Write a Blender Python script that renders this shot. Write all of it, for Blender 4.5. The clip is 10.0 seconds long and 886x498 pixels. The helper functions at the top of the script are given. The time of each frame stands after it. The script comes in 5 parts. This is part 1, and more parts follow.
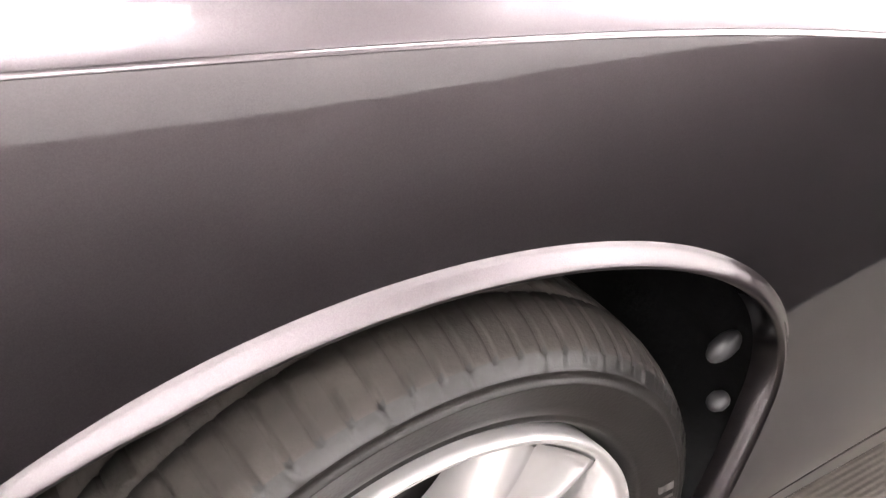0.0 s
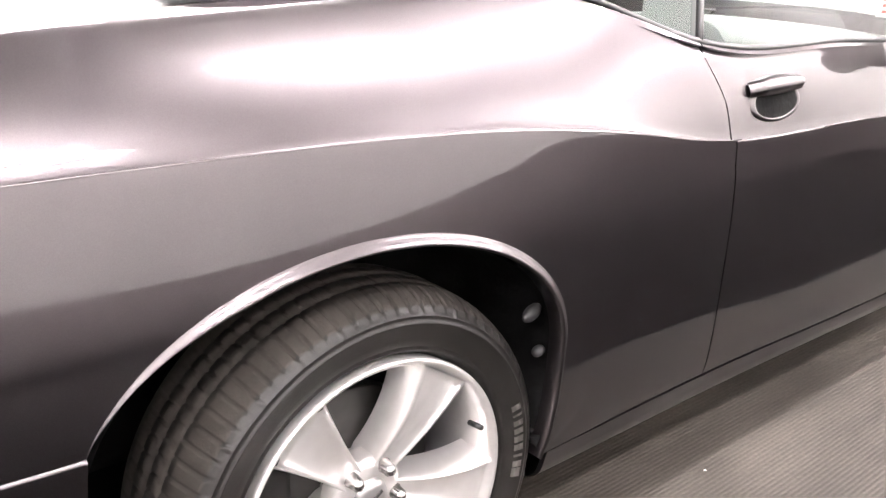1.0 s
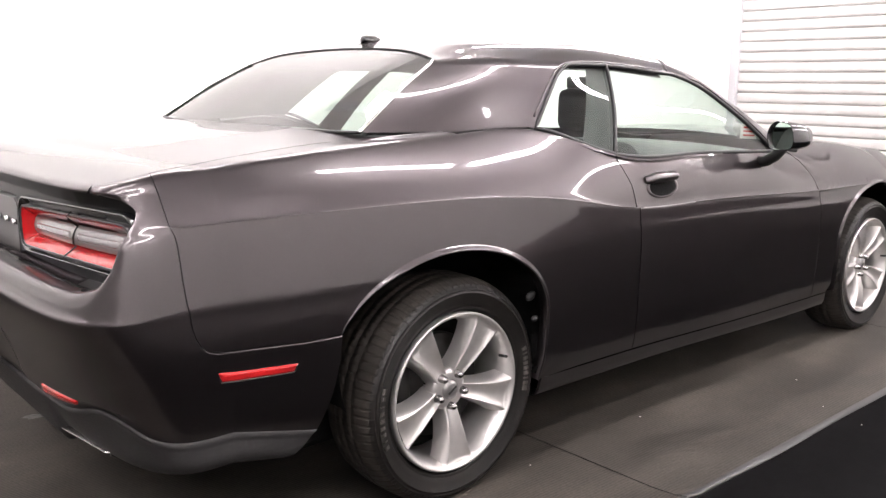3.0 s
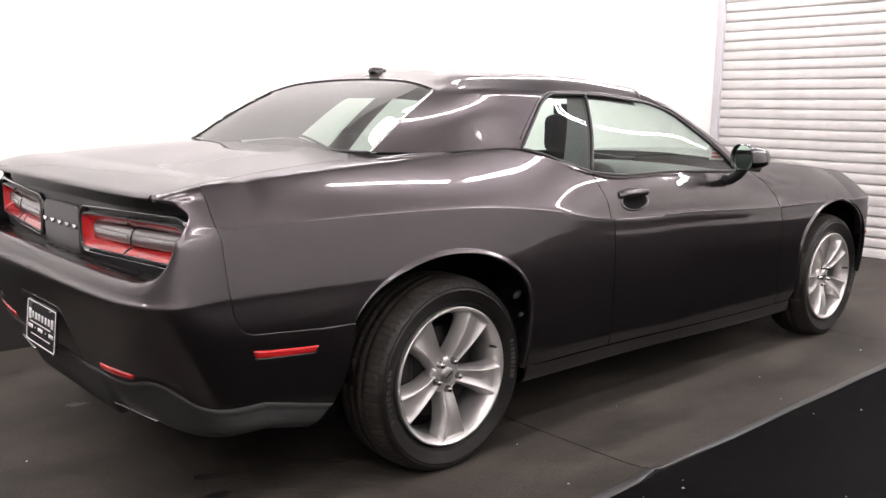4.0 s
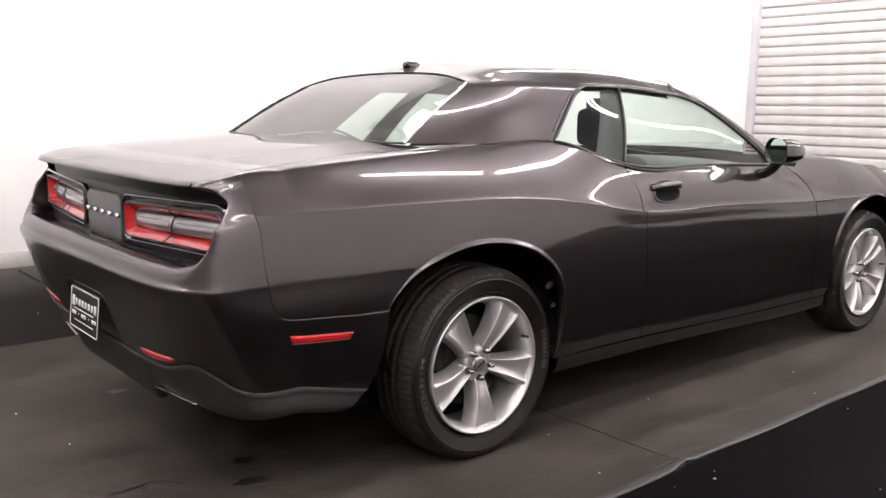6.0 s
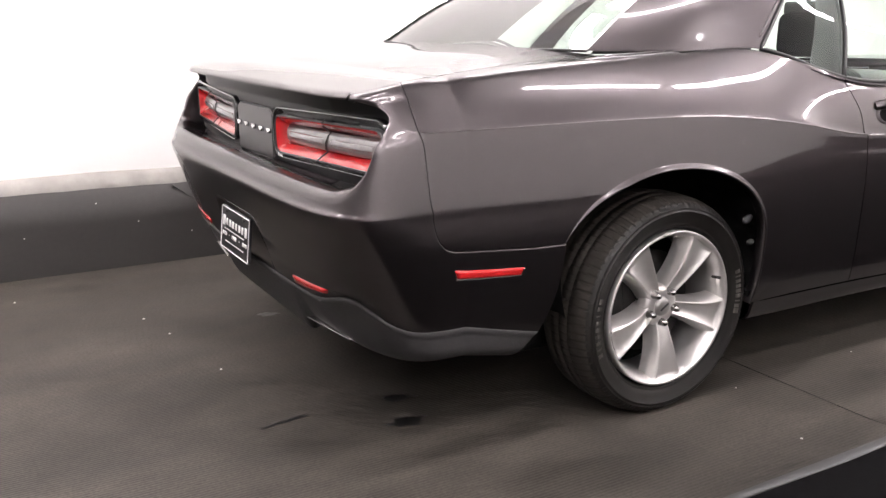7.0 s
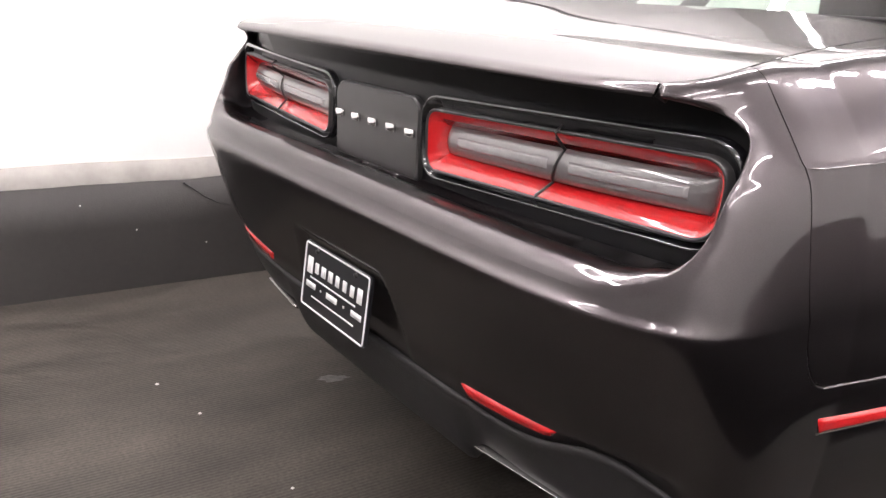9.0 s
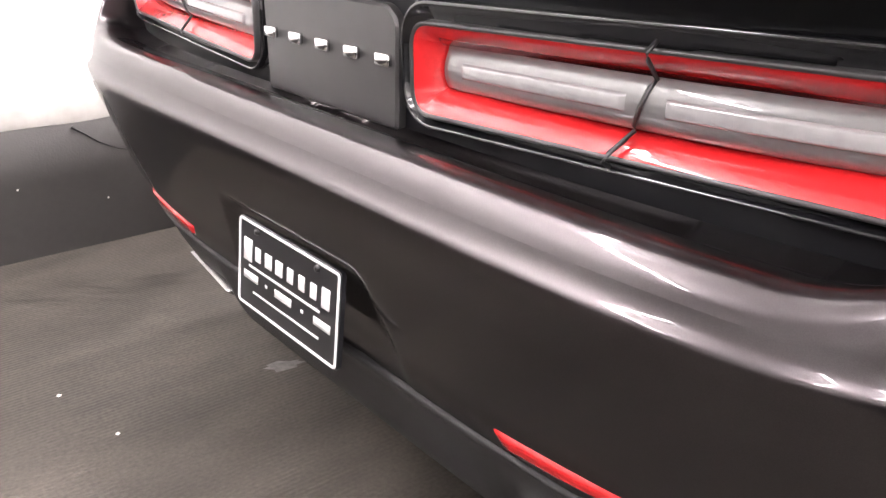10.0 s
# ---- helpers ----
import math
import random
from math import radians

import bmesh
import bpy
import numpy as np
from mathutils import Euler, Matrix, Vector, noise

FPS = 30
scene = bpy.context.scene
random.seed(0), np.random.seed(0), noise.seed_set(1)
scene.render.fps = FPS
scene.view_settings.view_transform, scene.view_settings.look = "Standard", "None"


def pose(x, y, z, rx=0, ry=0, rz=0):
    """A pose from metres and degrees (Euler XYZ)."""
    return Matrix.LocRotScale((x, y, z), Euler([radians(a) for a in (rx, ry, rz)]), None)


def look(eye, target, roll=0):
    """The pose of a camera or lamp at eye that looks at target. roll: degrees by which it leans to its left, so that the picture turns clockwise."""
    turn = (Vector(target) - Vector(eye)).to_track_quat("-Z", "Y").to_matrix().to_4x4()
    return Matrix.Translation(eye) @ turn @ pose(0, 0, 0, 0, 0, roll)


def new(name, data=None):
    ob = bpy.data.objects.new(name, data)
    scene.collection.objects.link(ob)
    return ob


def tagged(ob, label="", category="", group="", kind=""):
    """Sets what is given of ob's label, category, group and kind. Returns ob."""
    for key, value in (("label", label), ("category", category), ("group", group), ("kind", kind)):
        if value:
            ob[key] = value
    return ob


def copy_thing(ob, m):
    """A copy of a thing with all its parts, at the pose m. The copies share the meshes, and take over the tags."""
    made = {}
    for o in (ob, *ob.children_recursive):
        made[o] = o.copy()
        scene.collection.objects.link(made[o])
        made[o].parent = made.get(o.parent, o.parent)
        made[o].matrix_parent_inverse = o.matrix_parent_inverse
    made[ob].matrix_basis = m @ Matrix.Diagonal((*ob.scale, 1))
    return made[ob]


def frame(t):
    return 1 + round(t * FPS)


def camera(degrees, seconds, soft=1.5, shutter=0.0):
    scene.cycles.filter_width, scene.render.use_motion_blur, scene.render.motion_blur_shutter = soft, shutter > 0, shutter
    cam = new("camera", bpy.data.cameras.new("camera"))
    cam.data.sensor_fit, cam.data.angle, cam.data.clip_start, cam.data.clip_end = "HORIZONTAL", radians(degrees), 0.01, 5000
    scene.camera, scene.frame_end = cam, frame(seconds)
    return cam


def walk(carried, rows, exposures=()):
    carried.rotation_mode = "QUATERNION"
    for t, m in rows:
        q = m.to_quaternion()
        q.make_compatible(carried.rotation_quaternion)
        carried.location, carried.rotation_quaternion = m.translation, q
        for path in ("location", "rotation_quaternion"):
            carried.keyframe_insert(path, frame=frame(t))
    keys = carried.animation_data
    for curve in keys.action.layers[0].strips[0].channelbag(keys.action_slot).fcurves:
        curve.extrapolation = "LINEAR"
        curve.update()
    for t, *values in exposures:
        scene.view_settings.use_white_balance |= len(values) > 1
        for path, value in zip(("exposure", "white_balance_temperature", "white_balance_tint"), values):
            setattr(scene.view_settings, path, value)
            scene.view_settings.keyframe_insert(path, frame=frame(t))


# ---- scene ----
cam = camera(54.2, 10.0, soft=1.4)
PATH = [
    (0, (-0.333, -1.327, 1.098), (0.666, 0.019, 0.103), 7.03),
    (0.5, (-0.479, -1.581, 1.15), (0.681, -0.238, 0.296), 4.88),
    (1, (-0.700, -1.885, 1.198), (0.527, -0.447, 0.545), 1.55),
    (1.5, (-1.012, -2.089, 1.213), (0.292, -0.661, 0.703), 1.2),
    (2, (-1.266, -2.354, 1.228), (0.022, -0.899, 0.754), -0.2),
    (2.5, (-1.5, -2.579, 1.272), (-0.211, -1.116, 0.826), 0.3),
    (3, (-1.719, -2.789, 1.29), (-0.413, -1.323, 0.91), 0.5),
    (4.5, (-2.077, -3.205, 1.302), (-0.763, -1.732, 0.98), 0.8),
    (5, (-2.107, -3.245, 1.294), (-0.795, -1.77, 0.977), 0.9),
    (6.3, (-1.988, -3.083, 1.266), (-0.789, -1.521, 0.917), 0.3),
    (6.5, (-1.954, -3.039, 1.26), (-0.822, -1.435, 0.878), 0.0),
    (7, (-1.92, -2.801, 1.224), (-0.943, -1.132, 0.715), 0.2),
    (7.5, (-1.946, -2.489, 1.224), (-1.002, -0.811, 0.683), 1.5),
    (8, (-1.848, -2.133, 1.205), (-0.935, -0.429, 0.692), 0.2),
    (8.5, (-1.802, -1.82, 1.198), (-0.871, -0.13, 0.671), -0.2),
    (9, (-1.866, -1.568, 1.148), (-0.802, 0.027, 0.58), 2.8),
    (9.5, (-1.802, -1.32, 1.126), (-0.727, 0.229, 0.46), 1.7),
    (10, (-1.659, -1.075, 1.089), (-0.494, 0.359, 0.324), 0.5),
]
EXPOSURES = [(0, 1.7), (0.5, 1.76), (1, 1.56), (1.5, 1.14), (2, 0.67), (2.5, 0.42), (3, 0.13), (4.5, -0.42), (6.5, -0.21), (7, 0.06), (7.5, 0.12), (8.5, 0.11), (9, 0.17), (9.5, 0.5), (10, 0.98)]
walk(cam, [(t, look(eye, target, roll)) for t, eye, target, roll in PATH], EXPOSURES)

# ---- light ----
world = bpy.data.worlds.new("world")
scene.world = world
world.use_nodes = True
world.node_tree.nodes["Background"].inputs[0].default_value = (0.9, 0.93, 1.0, 1)
world.node_tree.nodes["Background"].inputs[1].default_value = 0.05
TUBE_POWER = 71.0


# ---- materials ----
def shader(name, colour, rough=0.5, metal=0.0, coat=0.0, coat_rough=0.03, spec=0.5, vary=0.0, scale=8.0,
           bump=0.0, bump_scale=60.0, emit=None, stain=0.0, stain_scale=1.5, aniso=0.0):
    """A principled material with colour variation at two scales and fine relief."""
    m = bpy.data.materials.new(name)
    m.use_nodes = True
    nt = m.node_tree
    b = nt.nodes["Principled BSDF"]
    b.inputs["Base Color"].default_value = (*colour, 1)
    b.inputs["Roughness"].default_value = rough
    b.inputs["Metallic"].default_value = metal
    b.inputs["Coat Weight"].default_value = coat
    b.inputs["Coat Roughness"].default_value = coat_rough
    b.inputs["Specular IOR Level"].default_value = spec
    tc = nt.nodes.new("ShaderNodeTexCoord")
    if vary or stain:
        n1 = nt.nodes.new("ShaderNodeTexNoise")
        n1.inputs["Scale"].default_value = scale
        n1.inputs["Detail"].default_value = 6
        nt.links.new(tc.outputs["Object"], n1.inputs["Vector"])
        n2 = nt.nodes.new("ShaderNodeTexNoise")
        n2.inputs["Scale"].default_value = stain_scale
        n2.inputs["Detail"].default_value = 8
        n2.inputs["Roughness"].default_value = 0.65
        nt.links.new(tc.outputs["Object"], n2.inputs["Vector"])
        r1 = nt.nodes.new("ShaderNodeMapRange")
        r1.inputs[1].default_value, r1.inputs[2].default_value = 0.3, 0.7
        r1.inputs[3].default_value, r1.inputs[4].default_value = 1 - vary, 1 + vary
        nt.links.new(n1.outputs[0], r1.inputs[0])
        r2 = nt.nodes.new("ShaderNodeMapRange")
        r2.inputs[1].default_value, r2.inputs[2].default_value = 0.35, 0.65
        r2.inputs[3].default_value, r2.inputs[4].default_value = 1 - stain, 1 + stain
        nt.links.new(n2.outputs[0], r2.inputs[0])
        mul = nt.nodes.new("ShaderNodeMath")
        mul.operation = "MULTIPLY"
        nt.links.new(r1.outputs[0], mul.inputs[0])
        nt.links.new(r2.outputs[0], mul.inputs[1])
        vm = nt.nodes.new("ShaderNodeVectorMath")
        vm.operation = "SCALE"
        vm.inputs[0].default_value = colour
        nt.links.new(mul.outputs[0], vm.inputs["Scale"])
        nt.links.new(vm.outputs[0], b.inputs["Base Color"])
    if bump:
        n3 = nt.nodes.new("ShaderNodeTexNoise")
        n3.inputs["Scale"].default_value = bump_scale
        n3.inputs["Detail"].default_value = 4
        nt.links.new(tc.outputs["Object"], n3.inputs["Vector"])
        bp = nt.nodes.new("ShaderNodeBump")
        bp.inputs["Strength"].default_value = bump
        bp.inputs["Distance"].default_value = 0.004
        nt.links.new(n3.outputs[0], bp.inputs["Height"])
        nt.links.new(bp.outputs[0], b.inputs["Normal"])
    if emit:
        b.inputs["Emission Color"].default_value = (*emit[0], 1)
        b.inputs["Emission Strength"].default_value = emit[1]
    return m


def ribbed_rubber():
    """Black rubber matting with fine ribs along its length, dust and scuffs."""
    m = shader("ribbed_rubber", (0.046, 0.0404, 0.0345), 0.6, spec=0.2, vary=0.24, scale=110, stain=0.28, stain_scale=1.1)
    nt = m.node_tree
    b = nt.nodes["Principled BSDF"]
    tc = nt.nodes["Texture Coordinate"]
    w = nt.nodes.new("ShaderNodeTexWave")
    w.bands_direction = "Y"
    w.inputs["Scale"].default_value = 26.0
    w.inputs["Distortion"].default_value = 0.15
    nt.links.new(tc.outputs["Object"], w.inputs["Vector"])
    n = nt.nodes.new("ShaderNodeTexNoise")
    n.inputs["Scale"].default_value = 180
    nt.links.new(tc.outputs["Object"], n.inputs["Vector"])
    add = nt.nodes.new("ShaderNodeMath")
    add.operation = "MULTIPLY_ADD"
    add.inputs[1].default_value = 0.35
    nt.links.new(n.outputs[0], add.inputs[0])
    nt.links.new(w.outputs["Fac"], add.inputs[2])
    bp = nt.nodes.new("ShaderNodeBump")
    bp.inputs["Strength"].default_value = 0.22
    bp.inputs["Distance"].default_value = 0.003
    dust = nt.nodes.new("ShaderNodeMapping")
    dust.inputs["Scale"].default_value = (0.9, 3.2, 1.0)
    dust.inputs["Rotation"].default_value = (0, 0, 0.22)
    nt.links.new(tc.outputs["Object"], dust.inputs["Vector"])
    nd = nt.nodes.new("ShaderNodeTexNoise")
    nd.inputs["Scale"].default_value = 1.4
    nd.inputs["Detail"].default_value = 9
    nd.inputs["Roughness"].default_value = 0.62
    nt.links.new(dust.outputs[0], nd.inputs["Vector"])
    rd = nt.nodes.new("ShaderNodeMapRange")
    rd.inputs[1].default_value, rd.inputs[2].default_value = 0.36, 0.66
    rd.inputs[3].default_value, rd.inputs[4].default_value = 0.62, 1.34
    nt.links.new(nd.outputs[0], rd.inputs[0])
    grime = nt.nodes.new("ShaderNodeVectorMath")
    grime.operation = "SCALE"
    nt.links.new(b.inputs["Base Color"].links[0].from_socket, grime.inputs[0])
    nt.links.new(rd.outputs[0], grime.inputs["Scale"])
    nt.links.new(grime.outputs[0], b.inputs["Base Color"])
    rr = nt.nodes.new("ShaderNodeMapRange")
    rr.inputs[1].default_value, rr.inputs[2].default_value = 0.36, 0.66
    rr.inputs[3].default_value, rr.inputs[4].default_value = 0.55, 0.72
    nt.links.new(nd.outputs[0], rr.inputs[0])
    nt.links.new(rr.outputs[0], b.inputs["Roughness"])
    nt.links.new(add.outputs[0], bp.inputs["Height"])
    nt.links.new(bp.outputs[0], b.inputs["Normal"])
    return m


def car_paint():
    """Dark grey metallic paint under clear lacquer."""
    m = shader("car_paint", (0.062, 0.0540, 0.0568), 0.33, metal=1.0, coat=1.0, coat_rough=0.03)
    nt = m.node_tree
    b = nt.nodes["Principled BSDF"]
    tc = nt.nodes["Texture Coordinate"]
    b.inputs["Coat IOR"].default_value = 1.48
    b.inputs["Specular Tint"].default_value = (0.35, 0.35, 0.35, 1)
    v = nt.nodes.new("ShaderNodeTexVoronoi")
    v.inputs["Scale"].default_value = 1400
    nt.links.new(tc.outputs["Object"], v.inputs["Vector"])
    r = nt.nodes.new("ShaderNodeMapRange")
    r.inputs[3].default_value, r.inputs[4].default_value = 0.9, 1.12
    nt.links.new(v.outputs["Color"], r.inputs[0])
    vm = nt.nodes.new("ShaderNodeVectorMath")
    vm.operation = "SCALE"
    vm.inputs[0].default_value = (0.062, 0.0540, 0.0568)
    nt.links.new(r.outputs[0], vm.inputs["Scale"])
    nt.links.new(vm.outputs[0], b.inputs["Base Color"])
    return m


def glass(name, tint, base=0.045):
    """Tinted car glass: clear through, glossy at a slant."""
    m = bpy.data.materials.new(name)
    m.use_nodes = True
    nt = m.node_tree
    nt.nodes.remove(nt.nodes["Principled BSDF"])
    out = nt.nodes["Material Output"]
    t = nt.nodes.new("ShaderNodeBsdfTransparent")
    t.inputs[0].default_value = (*tint, 1)
    g = nt.nodes.new("ShaderNodeBsdfGlossy")
    g.inputs["Roughness"].default_value = 0.01
    f = nt.nodes.new("ShaderNodeLayerWeight")
    f.inputs[0].default_value = 0.5
    w = nt.nodes.new("ShaderNodeMath")
    w.operation = "POWER"
    w.inputs[1].default_value = 4.0
    nt.links.new(f.outputs["Facing"], w.inputs[0])
    r = nt.nodes.new("ShaderNodeMath")
    r.operation = "MULTIPLY_ADD"
    r.inputs[1].default_value, r.inputs[2].default_value = 1 - base, base
    nt.links.new(w.outputs[0], r.inputs[0])
    mix = nt.nodes.new("ShaderNodeMixShader")
    nt.links.new(r.outputs[0], mix.inputs[0])
    nt.links.new(t.outputs[0], mix.inputs[1])
    nt.links.new(g.outputs[0], mix.inputs[2])
    nt.links.new(mix.outputs[0], out.inputs[0])
    return m


PAINT = car_paint()
PLASTIC = shader("textured_plastic", (0.021, 0.02, 0.0206), 0.5, spec=0.25, vary=0.1, scale=40, bump=0.15, bump_scale=900)
GLOSS_BLACK = shader("gloss_black", (0.005, 0.005, 0.006), 0.14, coat=0.6)
SATIN_BLACK = shader("satin_black", (0.004, 0.004, 0.0047), 0.34, spec=0.15, vary=0.06, scale=40)
SATIN = shader("satin_grey", (0.037, 0.0355, 0.036), 0.33, metal=0.3, vary=0.05, scale=30)
RUBBER_TRIM = shader("rubber_trim", (0.012, 0.012, 0.012), 0.45, vary=0.1, scale=50)
# also the black for the shaded handle cup and exhaust mouth
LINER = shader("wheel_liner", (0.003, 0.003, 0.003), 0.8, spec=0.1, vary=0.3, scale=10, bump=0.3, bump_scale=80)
TYRE = shader("tyre_rubber", (0.0075, 0.0066, 0.006), 0.42, spec=0.3, vary=0.2, scale=20, stain=0.3, stain_scale=6, bump=0.08, bump_scale=300)
TREAD = shader("tyre_tread", (0.024, 0.0205, 0.0175), 0.75, spec=0.25, vary=0.25, scale=30, stain=0.3, stain_scale=6, bump=0.15, bump_scale=250)
TYRE_MARK = shader("tyre_lettering", (0.045, 0.042, 0.038), 0.55, vary=0.15, scale=60)
ALLOY = shader("silver_alloy", (0.60, 0.585, 0.575), 0.32, metal=0.75, vary=0.04, scale=30)
STEEL = shader("brake_steel", (0.02, 0.0185, 0.0175), 0.5, metal=0.6, vary=0.2, scale=25)
NUT = shader("lug_steel", (0.30, 0.29, 0.285), 0.22, metal=1.0, vary=0.1, scale=60)
CAP = shader("cap_silver", (0.33, 0.325, 0.32), 0.3, metal=0.8, vary=0.05, scale=40)
CHROME = shader("chrome", (0.8, 0.8, 0.8), 0.08, metal=1.0)
RED_LENS = shader("red_lens", (0.40, 0.010, 0.012), 0.25, spec=0.25, coat=0.8, vary=0.06, scale=120)
GREY_LENS = shader("smoked_lens", (0.20, 0.194, 0.196), 0.22, coat=1.0, vary=0.08, scale=60)
GREY_LENS_DARK = shader("smoked_lens_dark", (0.10, 0.097, 0.097), 0.3, coat=1.0, vary=0.1, scale=60)
MIRROR = shader("mirror_glass", (0.75, 0.8, 0.77), 0.01, metal=1.0)
GLASS = glass("green_glass", (0.86, 0.95, 0.90), 0.03)
REAR_GLASS = glass("rear_glass", (0.55, 0.64, 0.58), 0.09)
CABIN = shader("cabin_plastic", (0.014, 0.0135, 0.014), 0.6, vary=0.15, scale=20)
CLOTH = shader("seat_cloth", (0.035, 0.034, 0.035), 0.9, vary=0.2, scale=60, bump=0.3, bump_scale=400)
HEADLINER = shader("headliner", (0.09, 0.087, 0.085), 0.95, vary=0.08, scale=30)
PAPER = shader("paper_sticker", (0.75, 0.72, 0.68), 0.7, vary=0.05, scale=40)
RED_PRINT = shader("red_print", (0.55, 0.06, 0.05), 0.6, vary=0.05, scale=40)
WHITE_PRINT = shader("white_print", (0.72, 0.72, 0.72), 0.5, vary=0.03, scale=60)
PLATE_BLACK = shader("plate_black", (0.012, 0.012, 0.014), 0.3, coat=0.5, vary=0.1, scale=40)
ORANGE = shader("orange_lens", (0.6, 0.09, 0.02), 0.2, coat=1.0, vary=0.05, scale=90)
MAT = ribbed_rubber()
WALL_MAT = shader("wall_rubber", (0.025, 0.0222, 0.0208), 0.65, vary=0.07, scale=40, stain=0.1, stain_scale=1.0, bump=0.12, bump_scale=160)
FLOOR_DARK = shader("black_floor", (0.0032, 0.003, 0.0033), 0.85, spec=0.04, vary=0.2, scale=20, stain=0.3, stain_scale=2, bump=0.2, bump_scale=120)
GREY_STRIP = shader("grey_backing", (0.32, 0.305, 0.285), 0.8, vary=0.08, scale=12, stain=0.12, stain_scale=3)
WHITE_WALL = shader("white_wall", (0.85, 0.84, 0.82), 0.75, vary=0.015, scale=6, stain=0.02, stain_scale=1, bump=0.05, bump_scale=60)
SHUTTER = shader("shutter_paint", (0.56, 0.545, 0.535), 0.55, vary=0.05, scale=7, stain=0.07, stain_scale=2.2)
FRAME_GREY = shader("frame_grey", (0.5, 0.5, 0.52), 0.5, vary=0.05, scale=8)
CEILING = shader("ceiling_grey", (0.60, 0.585, 0.57), 0.8, vary=0.15, scale=3, stain=0.2, stain_scale=1)
TUBE = shader("tube_light", (0.9, 0.9, 0.9), 0.4, emit=((1.0, 0.93, 0.95), TUBE_POWER))
FIXTURE = shader("white_fixture", (0.75, 0.75, 0.75), 0.4, vary=0.03, scale=20)
LINT = shader("lint", (0.55, 0.53, 0.5), 0.9, vary=0.1, scale=90)
WET = shader("dark_stain", (0.008, 0.008, 0.008), 0.35, vary=0.3, scale=30)
SCUFF = shader("grey_scuff", (0.13, 0.125, 0.12), 0.8, vary=0.3, scale=60)



# ---- mesh tools ----
def part(name, bm, material, parent=None, label="", smooth=True, mats=None):
    """Links a bmesh as one mesh object, under a thing or a part when one is given."""
    me = bpy.data.meshes.new(name)
    bm.to_mesh(me)
    bm.free()
    for m in mats or [material]:
        me.materials.append(m)
    if smooth:
        me.polygons.foreach_set("use_smooth", [True] * len(me.polygons))
    ob = new(name, me)
    if parent:
        ob.parent = parent
    if label:
        ob["label"] = label
    return ob


def hermite(xs, ys, x):
    """Smooth curve through the points (xs, ys), xs rising; ys may be an array of vectors."""
    xs, ys = np.asarray(xs, float), np.asarray(ys, float)
    x = np.clip(np.asarray(x, float), xs[0], xs[-1])
    d = np.diff(xs)
    s = np.diff(ys, axis=0) / (d if ys.ndim == 1 else d[:, None])
    m = np.empty_like(ys)
    m[0], m[-1] = s[0], s[-1]
    w = d if ys.ndim == 1 else d[:, None]
    if len(xs) > 2:
        m[1:-1] = (s[:-1] * w[1:] + s[1:] * w[:-1]) / (w[1:] + w[:-1])
    i = np.clip(np.searchsorted(xs, x, side="right") - 1, 0, len(xs) - 2)
    h = xs[i + 1] - xs[i]
    u = (x - xs[i]) / h
    if ys.ndim > 1:
        u, h = u[..., None], h[..., None]
    return ((2 * u**3 - 3 * u**2 + 1) * ys[i] + (u**3 - 2 * u**2 + u) * h * m[i]
            + (-2 * u**3 + 3 * u**2) * ys[i + 1] + (u**3 - u**2) * h * m[i + 1])


def curve(points, n, power=1.0):
    """n points spaced evenly along a smooth curve through the given ones."""
    p = np.asarray(points, float)
    d = np.maximum(np.linalg.norm(np.diff(p, axis=0), axis=1), 1e-6)
    s = np.concatenate([[0], np.cumsum(d)])
    return hermite(s, p, np.linspace(0, s[-1], n))


def line(points, n):
    """n points spaced evenly along straight pieces."""
    p = np.asarray(points, float)
    s = np.concatenate([[0], np.cumsum(np.maximum(np.linalg.norm(np.diff(p, axis=0), axis=1), 1e-6))])
    t = np.linspace(0, s[-1], n)
    d = np.diff(p, axis=0)
    d = d / np.maximum(np.linalg.norm(d, axis=1, keepdims=True), 1e-9)
    for k, q in enumerate(s[1:-1]):
        if d[k] @ d[k + 1] < 0.94 and n > 3:
            t[1 + np.argmin(np.abs(t[1:-1] - q))] = q
    t = np.sort(t)
    return np.stack([np.interp(t, s, p[:, k]) for k in range(p.shape[1])], axis=1)


def coons(bottom, top, left, right):
    """Grid of points between four edges; bottom and top run the same way, left and right go from bottom to top."""
    b, t, l, r = (np.asarray(e, float) for e in (bottom, top, left, right))
    u = np.linspace(0, 1, len(b))[None, :, None]
    v = np.linspace(0, 1, len(l))[:, None, None]
    return ((1 - v) * b[None] + v * t[None] + (1 - u) * l[:, None] + u * r[:, None]
            - (1 - u) * (1 - v) * b[0] - u * (1 - v) * b[-1] - (1 - u) * v * t[0] - u * v * t[-1])


def sheet(bm, grid, flip=False, closed=False, mat=0):
    """Adds a grid of points (rows, columns, 3) as quads."""
    g = np.asarray(grid, float)
    vs = [[bm.verts.new(p) for p in row] for row in g]
    n = g.shape[1]
    for j in range(g.shape[0] - 1):
        for i in range(n if closed else n - 1):
            k = (i + 1) % n
            q = [vs[j][i], vs[j][k], vs[j + 1][k], vs[j + 1][i]]
            try:
                f = bm.faces.new(q[::-1] if flip else q)
                f.material_index = mat
            except ValueError:
                pass
    return vs


def mirrored(grid):
    g = np.array(grid, float)
    g[..., 1] *= -1
    return g


